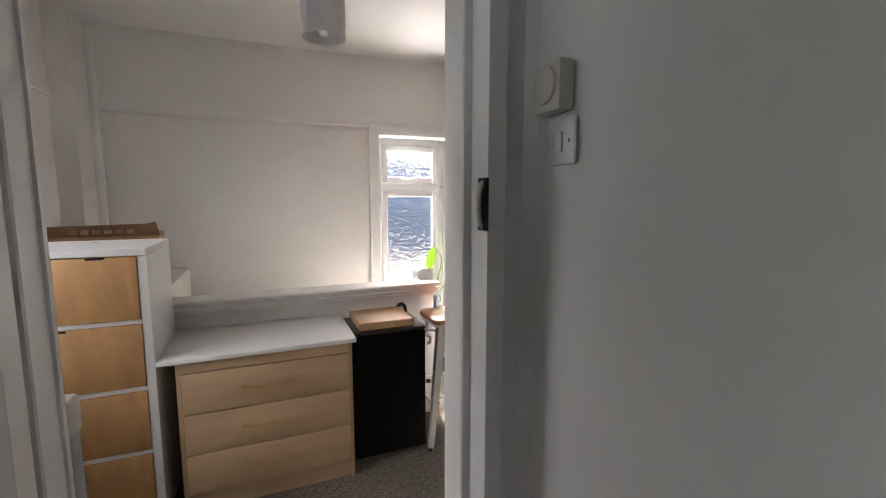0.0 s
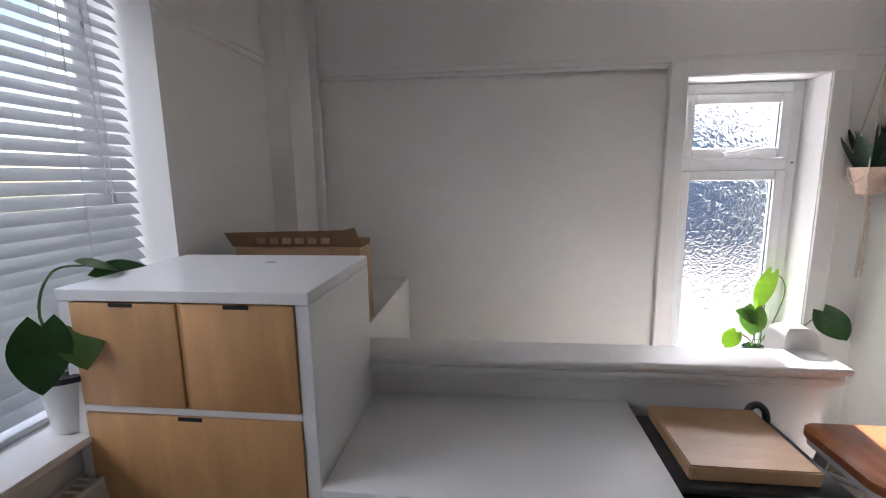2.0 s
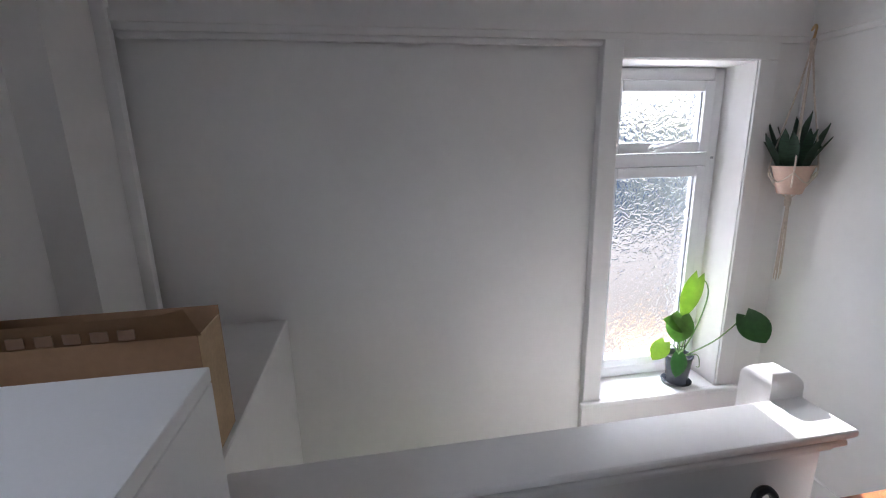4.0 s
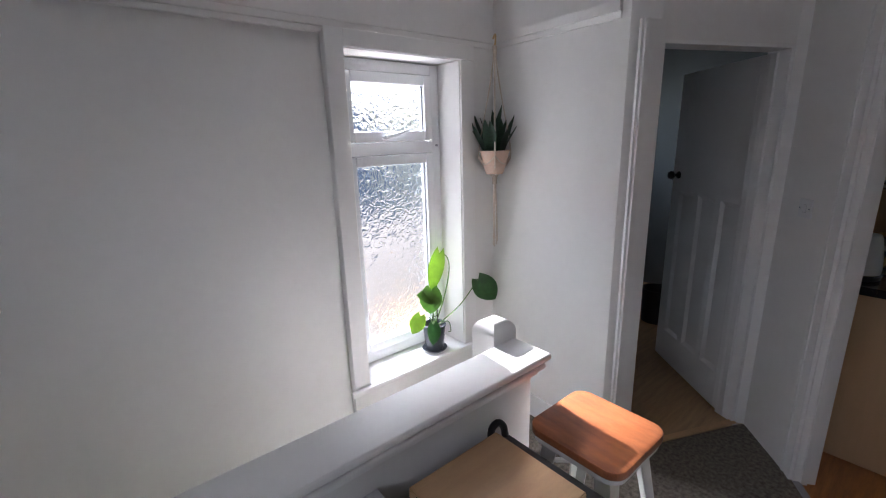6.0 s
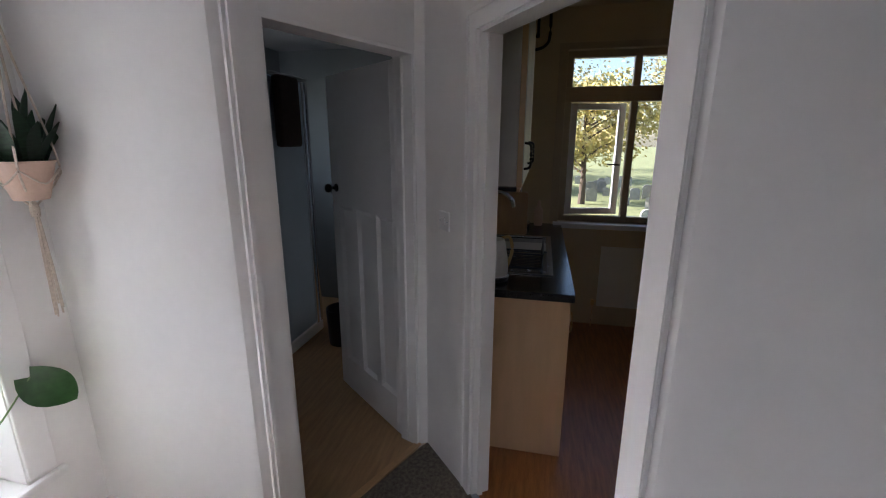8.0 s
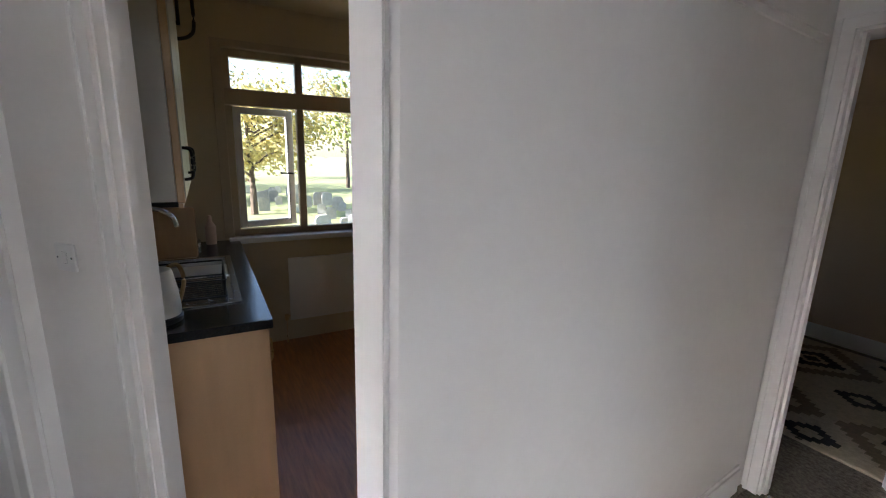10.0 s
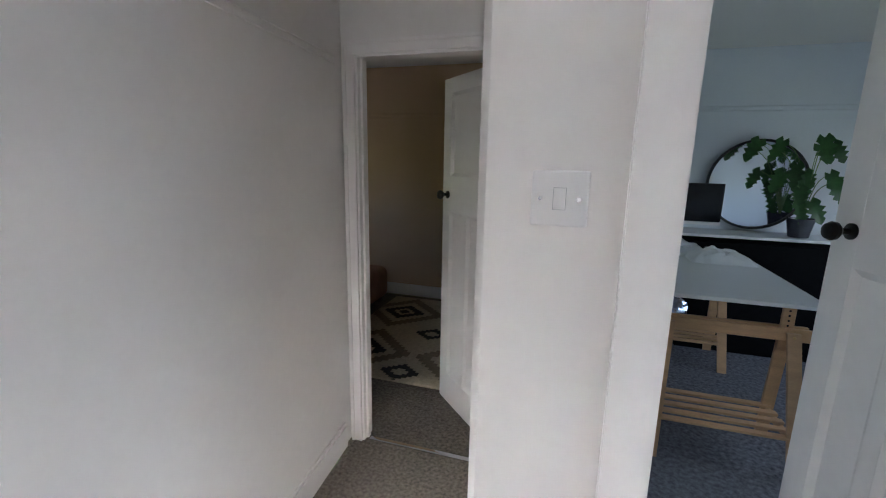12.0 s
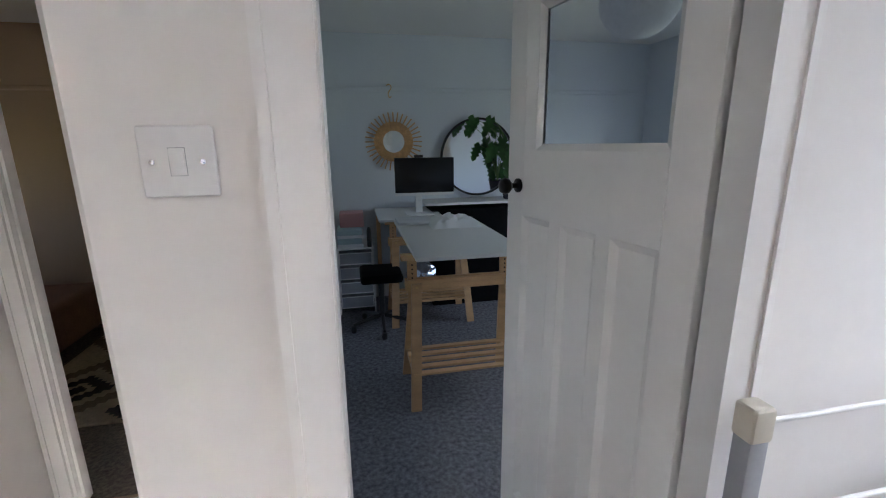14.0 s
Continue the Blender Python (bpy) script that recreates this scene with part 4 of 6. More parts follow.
for i in range(n + 1):
    s = -0.5 + i / n
    a = radians(45)
    x, z = s * 0.050 * math.cos(a), s * 0.050 * math.sin(a)
    bow = 0.0035 * (1 - 4 * s * s)
    x, z = x - bow * math.sin(a), z + bow * math.cos(a)
    up_.append((sm.verts.new((-x, -0.835, z)), sm.verts.new((-x, 0.835, z))))
for (a, b), (c, d) in zip(up_, up_[1:]):
    sm.faces.new((a, b, d, c))
bmesh.ops.solidify(sm, geom=list(sm.faces), thickness=0.0012)
slat_mesh = mesh_of(sm, "slat", SLAT)
for k in range(34):
    o = new("slat", slat_mesh)
    o.parent = bl
    o.location = (-0.005, 0.0, 0.02 - 0.0388 * k)
part("bottom_rail", one_box(-1.28, -1.23, 1.035, 2.70, 0.886, 0.902, 0.003, 1), SLAT, bl)
for y in (1.25, 1.87, 2.49):
    bm = tube(bmesh.new(), [(-1.224, y, 2.24), (-1.224, y, 0.90)], 0.0014, 5)
    tube(bm, [(-1.28, y, 2.24), (-1.28, y, 0.90)], 0.0014, 5)
    part("ladder_cord", bm, SLAT, bl)
bm = tube(bmesh.new(), [(-1.215, 2.58, 2.24), (-1.212, 2.58, 1.5)], 0.0016, 5)
tube(bm, [(-1.215, 2.555, 2.24), (-1.212, 2.56, 1.52)], 0.0016, 5)
lathe(bm, [(0, 0), (0.007, 0.002), (0.004, 0.03), (0, 0.032)], (-1.212, 2.58, 1.47), 10)
lathe(bm, [(0, 0), (0.007, 0.002), (0.004, 0.03), (0, 0.032)], (-1.212, 2.56, 1.49), 10)
part("pull_cord", bm, SLAT, bl)

rad = thing("radiator", (-1.05, 1.75, 0.15), "cream panel radiator under the landing window", "radiator")
part("front_panel", one_box(-1.062, -1.04, 1.15, 2.27, 0.16, 0.75, 0.006, 2), RADIATOR, rad)
for k in range(28):
    y = 1.18 + k * 0.039
    part("rib", one_box(-1.0405, -1.034, y, y + 0.022, 0.19, 0.72, 0.003, 1), RADIATOR, rad)
part("back_panel", one_box(-1.112, -1.095, 1.15, 2.27, 0.16, 0.75, 0.004, 1), RADIATOR, rad)
bm = bmesh.new()
box(bm, -1.108, -1.042, 1.148, 1.158, 0.74, 0.765)
box(bm, -1.108, -1.042, 2.262, 2.272, 0.74, 0.765)
for k in range(45):
    y = 1.165 + k * 0.0243
    box(bm, -1.102, -1.048, y, y + 0.010, 0.752, 0.764)
box(bm, -1.108, -1.100, 1.158, 2.262, 0.752, 0.766)
box(bm, -1.050, -1.042, 1.158, 2.262, 0.752, 0.766)
part("top_grille", bm, RADIATOR, rad)

# plant on the landing sill
QX, QY, QZ = -1.14, 2.30, 0.885
pl = thing("potted_philodendron", (QX, QY, QZ), "leafy green plant in a white pot on the landing sill", "plant")
pot(pl, (QX, QY, QZ), 0.055, 0.075, 0.16, POT_WHITE)
part("rim", lathe(bmesh.new(), [(0.070, 0), (0.088, 0.004), (0.090, 0.020), (0.072, 0.022)], (QX, QY, QZ + 0.145), 30), POT_GREY, pl, "dark grey inner pot rim")
tq = QZ + 0.14
for stalk, way, up, ln, wd in (
        ([(QX, QY, tq), (QX + 0.02, QY + 0.03, tq + 0.12), (QX + 0.03, QY + 0.10, tq + 0.24)], (0.35, 0.85, 0.05), (0.3, -0.5, 0.8), 0.17, 0.16),
        ([(QX, QY, tq), (QX + 0.03, QY - 0.05, tq + 0.08), (QX + 0.05, QY - 0.10, tq + 0.175)], (0.25, -0.35, -0.8), (0.6, -0.6, 0.3), 0.16, 0.14),
        ([(QX, QY, tq), (QX - 0.01, QY - 0.05, tq + 0.18), (QX + 0.02, QY - 0.03, tq + 0.29), (QX + 0.02, QY + 0.06, tq + 0.29)], (0.2, 0.8, -0.2), (0.2, -0.3, 0.9), 0.12, 0.11),
        ([(QX, QY, tq), (QX + 0.03, QY - 0.02, tq + 0.10), (QX + 0.08, QY - 0.03, tq + 0.15)], (0.4, -0.4, -0.3), (0.4, -0.6, 0.7), 0.13, 0.12)):
    leaf(pl, stalk, way, up, ln, wd, LEAF_DARK if wd > 0.13 else LEAF)

# pendant lamp
LX, LY = 0.325, 2.25
lamp = thing("pendant_lamp", (LX, LY, 2.2), "unlit pendant lamp with white cylinder shade", "lamp")
part("shade", lathe(bmesh.new(), [(0.098, 0), (0.10, 0.0), (0.10, 0.26), (0.098, 0.26), (0.098, 0)], (LX, LY, 2.228), 40), LINEN, lamp)
part("bulb", lathe(bmesh.new(), [(0, 0), (0.018, 0.006), (0.029, 0.03), (0.026, 0.055), (0.014, 0.085), (0.013, 0.11), (0, 0.11)], (LX, LY, 2.235), 20), BULB, lamp)
bm = tube(bmesh.new(), [(LX, LY, 2.34), (LX, LY, 2.60)], 0.004, 8)
tube(bm, [(LX - 0.098, LY, 2.46), (LX + 0.098, LY, 2.46)], 0.003, 6)
tube(bm, [(LX, LY - 0.098, 2.46), (LX, LY + 0.098, 2.46)], 0.003, 6)
part("flex", bm, PLASTIC_WHITE, lamp)
part("ceiling_rose", lathe(bmesh.new(), [(0, 0), (0.012, 0), (0.03, 0.012), (0.045, 0.03), (0, 0.03)], (LX, LY, 2.60), 24), PLASTIC_WHITE, lamp)


def wall_switch(name, c, way, label, rockers=1, size=0.086, shift=0.0):
    """A plate switch on a wall whose outward way is given, in degrees."""
    s = thing(name, c, label, "light switch", turn=way)
    h = size / 2
    bm = one_box(-h, h, -0.009, 0, -h, h, 0.004, 3)
    part("plate", bm, PLASTIC_WHITE, s, local=True)
    bm = one_box(-0.0095, 0.0095, -0.0125, -0.008, -0.017, 0.017, 0.0015, 2)
    bmesh.ops.rotate(bm, verts=bm.verts, cent=(0, -0.010, 0), matrix=Matrix.Rotation(radians(4), 3, "X"))
    part("rocker", bm, PLASTIC_WHITE, s, local=True)
    bm = bmesh.new()
    for a, b, z0, z1 in ((-0.0105, -0.0098, -0.018, 0.018), (0.0098, 0.0105, -0.018, 0.018), (-0.0105, 0.0105, -0.0185, -0.0178), (-0.0105, 0.0105, 0.0178, 0.0185)):
        box(bm, a, b, -0.0093, -0.0088, z0, z1)
    part("rocker_gap", bm, PLASTIC_GREY, s, local=True)
    for x in (-0.031, 0.031):
        bm = lathe(bmesh.new(), [(0.0036, 0), (0.0036, 0.0015), (0, 0.0018)], (0, 0, 0), 14)
        box(bm, -0.003, 0.003, -0.0005, 0.0005, 0.0018, 0.0021)
        bmesh.ops.rotate(bm, verts=bm.verts, cent=(0, 0, 0), matrix=Matrix.Rotation(radians(90), 3, "X"))
        bmesh.ops.translate(bm, verts=bm.verts, vec=(x, -0.009, 0))
        part("screw", bm, CHROME, s, local=True)
    return s


wall_switch("light_switch", (0.602, 0.991, 1.581), 180, "white one-gang light switch on the rounded pier", size=0.093)
wall_switch("light_switch", (2.512, 2.378, 1.275), 222.5, "white one-gang light switch between two doors")
wall_switch("light_switch", (0.5545, 0.757, 1.595), -90 - 3, "white one-gang light switch below the thermostat")
th = thing("room_thermostat", (0.5545, 0.768, 1.693), "aged cream dial room thermostat on the office wall", "thermostat", turn=-93)
part("case", one_box(-0.042, 0.042, -0.034, -0.001, -0.045, 0.045, 0.006, 2), PLASTIC_CREAM, th, local=True)
bm = lathe(bmesh.new(), [(0.034, 0), (0.033, 0.006), (0, 0.007)], (0, 0, 0), 30)
bmesh.ops.rotate(bm, verts=bm.verts, cent=(0, 0, 0), matrix=Matrix.Rotation(radians(90), 3, "X"))
bmesh.ops.translate(bm, verts=bm.verts, vec=(0, -0.034, 0.004))
part("dial", bm, PLASTIC_CREAM, th, local=True)

# latch keep on the office door lining
kp = thing("latch_keep", (0.434, 0.845, 1.43), "worn steel rim latch keep on the door lining", "latch")
bm = one_box(0.4285, 0.4325, 0.822, 0.862, 1.426, 1.530, 0.001, 1)
part("plate", bm, BRONZE, kp)
bm = tube(bmesh.new(), smooth_path([(0.431, 0.842, 1.521), (0.424, 0.840, 1.516), (0.420, 0.842, 1.496), (0.420, 0.842, 1.456), (0.424, 0.840, 1.438), (0.431, 0.842, 1.433)]), 0.0055, 8)
part("staple", bm, PLASTIC_CREAM, kp)

# folded airer that leans on the wall beside the office door
air = thing("clothes_airer", (-0.6, 1.05, 0), "folded grey and white clothes airer beside the office door", "airer")
for x in (-0.362, -1.02):
    bm = one_box(x, x + 0.044, 1.032, 1.074, 0.0, 1.055, 0.006, 2)
    p = part("post", bm, PLASTIC_GREY, air)
    part("cap", one_box(x - 0.004, x + 0.048, 1.028, 1.078, 1.048, 1.122, 0.010, 3), PLASTIC_CREAM, p, "pale plastic end cap")
for z in (1.078, 0.85, 0.5, 0.2):
    part("rod", tube(bmesh.new(), [(-1.0, 1.053, z), (-0.32, 1.053, z)], 0.006, 10), STEEL_WHITE, air)


# ---- kitchen ----
KX, KZ = 4.53, 2.63
KN, KS = 2.42, -0.28
solid("floor_kitchen", prism(bmesh.new(), [(1.68, 1.735), (2.37, 2.215), (2.43, 2.16), (2.80, 2.50), (4.7, 2.50), (4.7, KS), (1.9, KS), (1.72, 1.60)], -0.2, -0.004), LAMINATE, "orange laminate boards")
solid("wall_kitchen_north", one_box(2.72, 4.70, KN, KN + 0.1, 0, KZ), CREAM)
solid("wall_kitchen_south", one_box(1.905, 4.70, KS - 0.1, KS, 0, KZ), CREAM)
wk = bmesh.new()
WY0, WY1, WZ0, WZ1 = 0.37, 1.815, 0.93, 2.32
box(wk, KX, KX + 0.24, WY1, KN + 0.1, 0, KZ)
box(wk, KX, KX + 0.24, KS, WY0, 0, KZ)
box(wk, KX, KX + 0.24, WY0, WY1, 0, WZ0)
box(wk, KX, KX + 0.24, WY0, WY1, WZ1, KZ)
solid("wall_kitchen_east", wk, CREAM, "cream kitchen wall around the window")
solid("wall_kitchen_west", prism(bmesh.new(), [(1.73, 1.66), (1.903, KS), (1.95, KS), (1.78, 1.70)], 0, KZ), CREAM)
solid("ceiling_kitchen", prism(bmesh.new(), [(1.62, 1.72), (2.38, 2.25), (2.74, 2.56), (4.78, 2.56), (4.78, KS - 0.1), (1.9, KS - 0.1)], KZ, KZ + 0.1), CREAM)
w3 = thing("window_3", (KX + 0.1, 1.2, WZ0), "kitchen casement window with one sash ajar", "window")
tagged(w3, kind="structure")
bm = bmesh.new()
xa, xb = KX + 0.06, KX + 0.13
for y in (WY1 - 0.052, 1.243, 0.72, WY0):
    box(bm, xa, xb, y, y + 0.055, WZ0, WZ1, 0.005, 1)
box(bm, xa, xb, WY0, WY1, WZ0, WZ0 + 0.05, 0.005, 1)
box(bm, xa, xb, WY0, WY1, WZ1 - 0.055, WZ1, 0.005, 1)
box(bm, xa - 0.008, xb, WY0, WY1, 1.925, 2.045, 0.005, 1)
part("window_frame", bm, WOODFRAME, w3, "cream painted timber frame")
for ya, yb in ((1.298, 1.763), (0.775, 1.243), (0.425, 0.72)):
    g = part("pane", one_box(xa + 0.03, xa + 0.036, ya, yb, 2.045, 2.265), CLEAR, w3)
    g.visible_shadow = False
    if ya != 1.298:
        g = part("pane", one_box(xa + 0.03, xa + 0.036, ya, yb, 0.98, 1.925), CLEAR, w3)
        g.visible_shadow = False
sash = thing("casement_sash", (xb - 0.03, 1.762, 0.985), "white casement sash standing slightly open", "window sash", turn=12)
bm = bmesh.new()
wd, hh = 0.455, 0.935
box(bm, -0.022, 0.022, -0.052, 0, 0, hh, 0.004, 1)
box(bm, -0.022, 0.022, -wd, -wd + 0.052, 0, hh, 0.004, 1)
box(bm, -0.022, 0.022, -wd + 0.052, -0.052, 0, 0.052, 0.004, 1)
box(bm, -0.022, 0.022, -wd + 0.052, -0.052, hh - 0.052, hh, 0.004, 1)
part("sash_frame", bm, GLOSS, sash, local=True)
g = part("pane", one_box(-0.003, 0.003, -wd + 0.05, -0.05, 0.05, hh - 0.05), CLEAR, sash, local=True)
g.visible_shadow = False
bm = tube(bmesh.new(), [(-0.022, -wd + 0.03, 0.43), (-0.05, -wd + 0.03, 0.43)], 0.008)
tube(bm, [(-0.048, -wd + 0.02, 0.43), (-0.052, -wd + 0.13, 0.435)], 0.007)
part("handle", bm, BRONZE, sash, "black casement handle", local=True)
solid("window_sill_kitchen", one_box(KX - 0.07, KX + 0.06, WY0 - 0.05, WY1 + 0.04, 0.885, 0.93, 0.008), GLOSS, "white kitchen window sill")
bm = bmesh.new()
box(bm, KX - 0.012, KX - 0.001, WY1 + 0.002, WY1 + 0.07, 0.93, 2.37, 0.003, 1)
box(bm, KX - 0.012, KX - 0.001, WY0, WY1 + 0.002, WZ1, 2.37, 0.003, 1)
solid("window_surround_kitchen", bm, WOODFRAME)
kr = thing("radiator", (KX - 0.06, 1.0, 0.2), "cream panel radiator under the kitchen window", "radiator")
bm = one_box(KX - 0.075, KX - 0.055, 0.55, 1.44, 0.20, 0.74, 0.006, 2)
part("front_panel", bm, RADIATOR, kr)
bm = one_box(KX - 0.055, KX - 0.005, 0.6, 1.40, 0.23, 0.72)
part("back_panel", bm, RADIATOR, kr)
bm = tube(bmesh.new(), [(KX - 0.05, 1.47, 0.0), (KX - 0.05, 1.47, 0.22), (KX - 0.05, 1.44, 0.24)], 0.008)
lathe(bm, [(0, 0), (0.016, 0), (0.018, 0.05), (0, 0.055)], (KX - 0.05, 1.47, 0.20), 14)
part("valve", bm, BRASS, kr)

kc = thing("base_cabinet", (3.5, 2.1, 0), "kitchen base units with maple end panel", "cabinet")
part("end_panel", one_box(2.700, 2.722, 1.80, 2.415, 0.0, 0.868, 0.002, 1), KPANEL, kc)
part("body", one_box(2.724, KX - 0.012, 1.83, 2.415, 0.12, 0.868), KDOOR, kc)
part("plinth", one_box(2.724, KX - 0.012, 1.88, 2.41, 0, 0.118), KPANEL, kc)
for k in range(3):
    a = 2.728 + k * 0.559
    d = part("door", one_box(a, a + 0.555, 1.81, 1.828, 0.13, 0.862, 0.003, 1), KDOOR, kc)
    part("handle", tube(bmesh.new(), smooth_path([(a + 0.07, 1.81, 0.78), (a + 0.07, 1.785, 0.77), (a + 0.07, 1.785, 0.68), (a + 0.07, 1.81, 0.67)]), 0.005), BRASS, d)
wt = bmesh.new()
for a, b, c, d in ((2.69, 2.98, 1.785, 2.415), (3.95, KX - 0.01, 1.785, 2.415), (2.98, 3.95, 1.785, 1.89), (2.98, 3.95, 2.33, 2.415)):
    box(wt, a, b, c, d, 0.87, 0.91)
shape("kitchen_worktop", wt, WORKTOP, "glossy black kitchen worktop over the base units", "worktop", origin=(3.5, 2.1, 0.87))
sk = thing("sink", (3.45, 2.1, 0.78), "stainless steel sink with drainer", "sink")
bm = bmesh.new()
box(bm, 2.97, 3.96, 1.88, 1.91, 0.911, 0.917, 0.002, 1)
box(bm, 2.97, 3.96, 2.31, 2.34, 0.911, 0.917, 0.002, 1)
box(bm, 2.97, 3.00, 1.91, 2.31, 0.911, 0.917, 0.002, 1)
box(bm, 3.93, 3.96, 1.91, 2.31, 0.911, 0.917, 0.002, 1)
part("rim", bm, STAINLESS, sk)
bm = bmesh.new()
box(bm, 3.50, 3.93, 1.91, 2.31, 0.76, 0.765)
box(bm, 3.50, 3.505, 1.91, 2.31, 0.765, 0.912)
box(bm, 3.925, 3.93, 1.91, 2.31, 0.765, 0.912)
box(bm, 3.505, 3.925, 1.91, 1.915, 0.765, 0.912)
box(bm, 3.505, 3.925, 2.305, 2.31, 0.765, 0.912)
part("bowl", bm, STAINLESS, sk)
bm = one_box(3.0, 3.50, 1.91, 2.31, 0.900, 0.905)
board = part("drainer", bm, STAINLESS, sk)
for k in range(9):
    part("rib", tube(bmesh.new(), [(3.02, 1.94 + k * 0.042, 0.906), (3.48, 1.94 + k * 0.042, 0.906)], 0.004, 6), STAINLESS, board)
tap = bmesh.new()
tube(tap, smooth_path([(3.72, 2.36, 0.911), (3.72, 2.36, 1.16), (3.71, 2.32, 1.25), (3.69, 2.24, 1.27), (3.68, 2.17, 1.23), (3.68, 2.15, 1.17)]), 0.013, 12)
lathe(tap, [(0.026, 0), (0.026, 0.03), (0.016, 0.05), (0, 0.05)], (3.72, 2.36, 0.911), 18)
shape("kitchen_tap", tap, CHROME, "tall arched chrome kitchen tap", "tap", origin=(3.72, 2.36, 0.911))
dr = thing("dish_rack", (3.2, 2.1, 0.917), "black wire dish rack on the drainer", "dish rack")
bm = bmesh.new()
for z in (0.93, 1.01):
    for a, b in (((3.03, 1.94), (3.44, 1.94)), ((3.44, 1.94), (3.44, 2.27)), ((3.44, 2.27), (3.03, 2.27)), ((3.03, 2.27), (3.03, 1.94))):
        tube(bm, [(*a, z), (*b, z)], 0.004, 6)
part("basket", bm, BLACK, dr)
for k in range(12):
    x = 3.05 + k * 0.034
    part("wire", tube(bmesh.new(), [(x, 1.94, 1.01), (x, 1.95, 0.92), (x, 2.26, 0.92), (x, 2.27, 1.01)], 0.0025, 5), BLACK, dr)
ke = thing("kettle", (2.86, 2.20, 0.911), "cream electric kettle with brass coloured handle", "kettle")
part("base", lathe(bmesh.new(), [(0, 0), (0.085, 0), (0.088, 0.02), (0.08, 0.025), (0, 0.025)], (2.86, 2.20, 0.911), 30), BLACK, ke)
part("body", lathe(bmesh.new(), [(0, 0.026), (0.080, 0.026), (0.083, 0.05), (0.078, 0.12), (0.064, 0.20), (0.058, 0.215), (0, 0.225)], (2.86, 2.20, 0.911), 32), POT_WHITE, ke)
part("handle", tube(bmesh.new(), smooth_path([(2.90, 2.155, 1.125), (2.935, 2.12, 1.12), (2.95, 2.105, 1.05), (2.93, 2.125, 0.97), (2.915, 2.14, 0.96)]), 0.009), BRASS, ke)
part("knob", lathe(bmesh.new(), [(0.008, 0), (0.012, 0.015), (0, 0.02)], (2.86, 2.20, 1.134), 14), BRASS, ke)
cm = thing("coffee_machine", (4.37, 2.25, 0.911), "dark coffee machine at the end of the worktop", "coffee machine")
part("body", one_box(4.28, 4.46, 2.13, 2.36, 0.911, 1.24, 0.015, 3), BLACK, cm)
part("panel", one_box(4.30, 4.44, 2.122, 2.129, 1.05, 1.18, 0.003, 1), PLASTIC_GREY, cm)
part("cup_tray", one_box(4.29, 4.45, 2.05, 2.128, 0.911, 0.945, 0.006, 1), STAINLESS, cm)
cpb = one_box(3.98, 4.0, 2.06, 2.38, 0.912, 1.24, 0.02, 3)
shape("bread_board", cpb, BOARDWOOD, "round-edged wooden board leaning by the wall", "chopping board", origin=(3.99, 2.2, 0.912))
bm = bmesh.new()
lathe(bm, [(0, 0), (0.035, 0), (0.037, 0.13), (0.015, 0.17), (0.012, 0.21), (0, 0.21)], (4.42, 1.98, 0.911), 20)
shape("soap_bottle", bm, POT_BLUSH, "pale soap bottle near the kitchen window", "bottle", origin=(4.42, 1.98, 0.911))

wc = thing("wall_cabinet", (3.2, 2.25, 1.41), "cream wall cabinet with wood edging and bow handle", "cabinet")
part("body", one_box(2.74, 3.75, 2.09, 2.415, 1.41, 2.33, 0.002, 1), KDOOR, wc)
for a in (2.745, 3.25):
    d = part("door", one_box(a, a + 0.498, 2.062, 2.088, 1.405, 2.335, 0.003, 1), KPANEL, wc, "wood-edged door")
    part("door_face", one_box(a + 0.012, a + 0.486, 2.058, 2.0625, 1.42, 2.32, 0.001, 1), KDOOR, d)
    x = a + 0.04
    part("handle", tube(bmesh.new(), smooth_path([(x, 2.058, 1.61), (x, 2.03, 1.60), (x, 2.027, 1.55), (x, 2.03, 1.50), (x, 2.058, 1.49)]), 0.006), BRONZE, d, "dark bow handle")
part("light_pelmet", one_box(2.74, 3.75, 2.07, 2.085, 1.385, 1.403), KPANEL, wc)
BY, BZ = 1.968, 2.304
bm = tube(bmesh.new(), smooth_path([(4.40, BY + 0.01, BZ + 0.42), (4.40, BY, BZ + 0.12), (4.40, BY + 0.03, BZ + 0.03), (4.40, BY + 0.12, BZ), (4.40, BY + 0.20, BZ + 0.02)]), 0.012, 10)
for y in (BY + 0.09, BY + 0.17):
    tube(bm, [(4.40, y, BZ + 0.42), (4.40, y, BZ + 0.10)], 0.011, 8)
tube(bm, [(4.40, BY + 0.08, BZ + 0.10), (4.40, BY + 0.18, BZ + 0.10)], 0.014, 8)
tube(bm, [(4.40, BY, BZ + 0.42), (4.40, BY + 0.20, BZ + 0.42)], 0.011, 8)
tube(bm, [(4.40, BY + 0.10, BZ + 0.42), (KX + 0.005, BY + 0.10, BZ + 0.42)], 0.011, 8)
shape("wall_bracket", bm, BRONZE, "black curved iron wall bracket above the worktop", "bracket", origin=(4.40, BY, BZ))

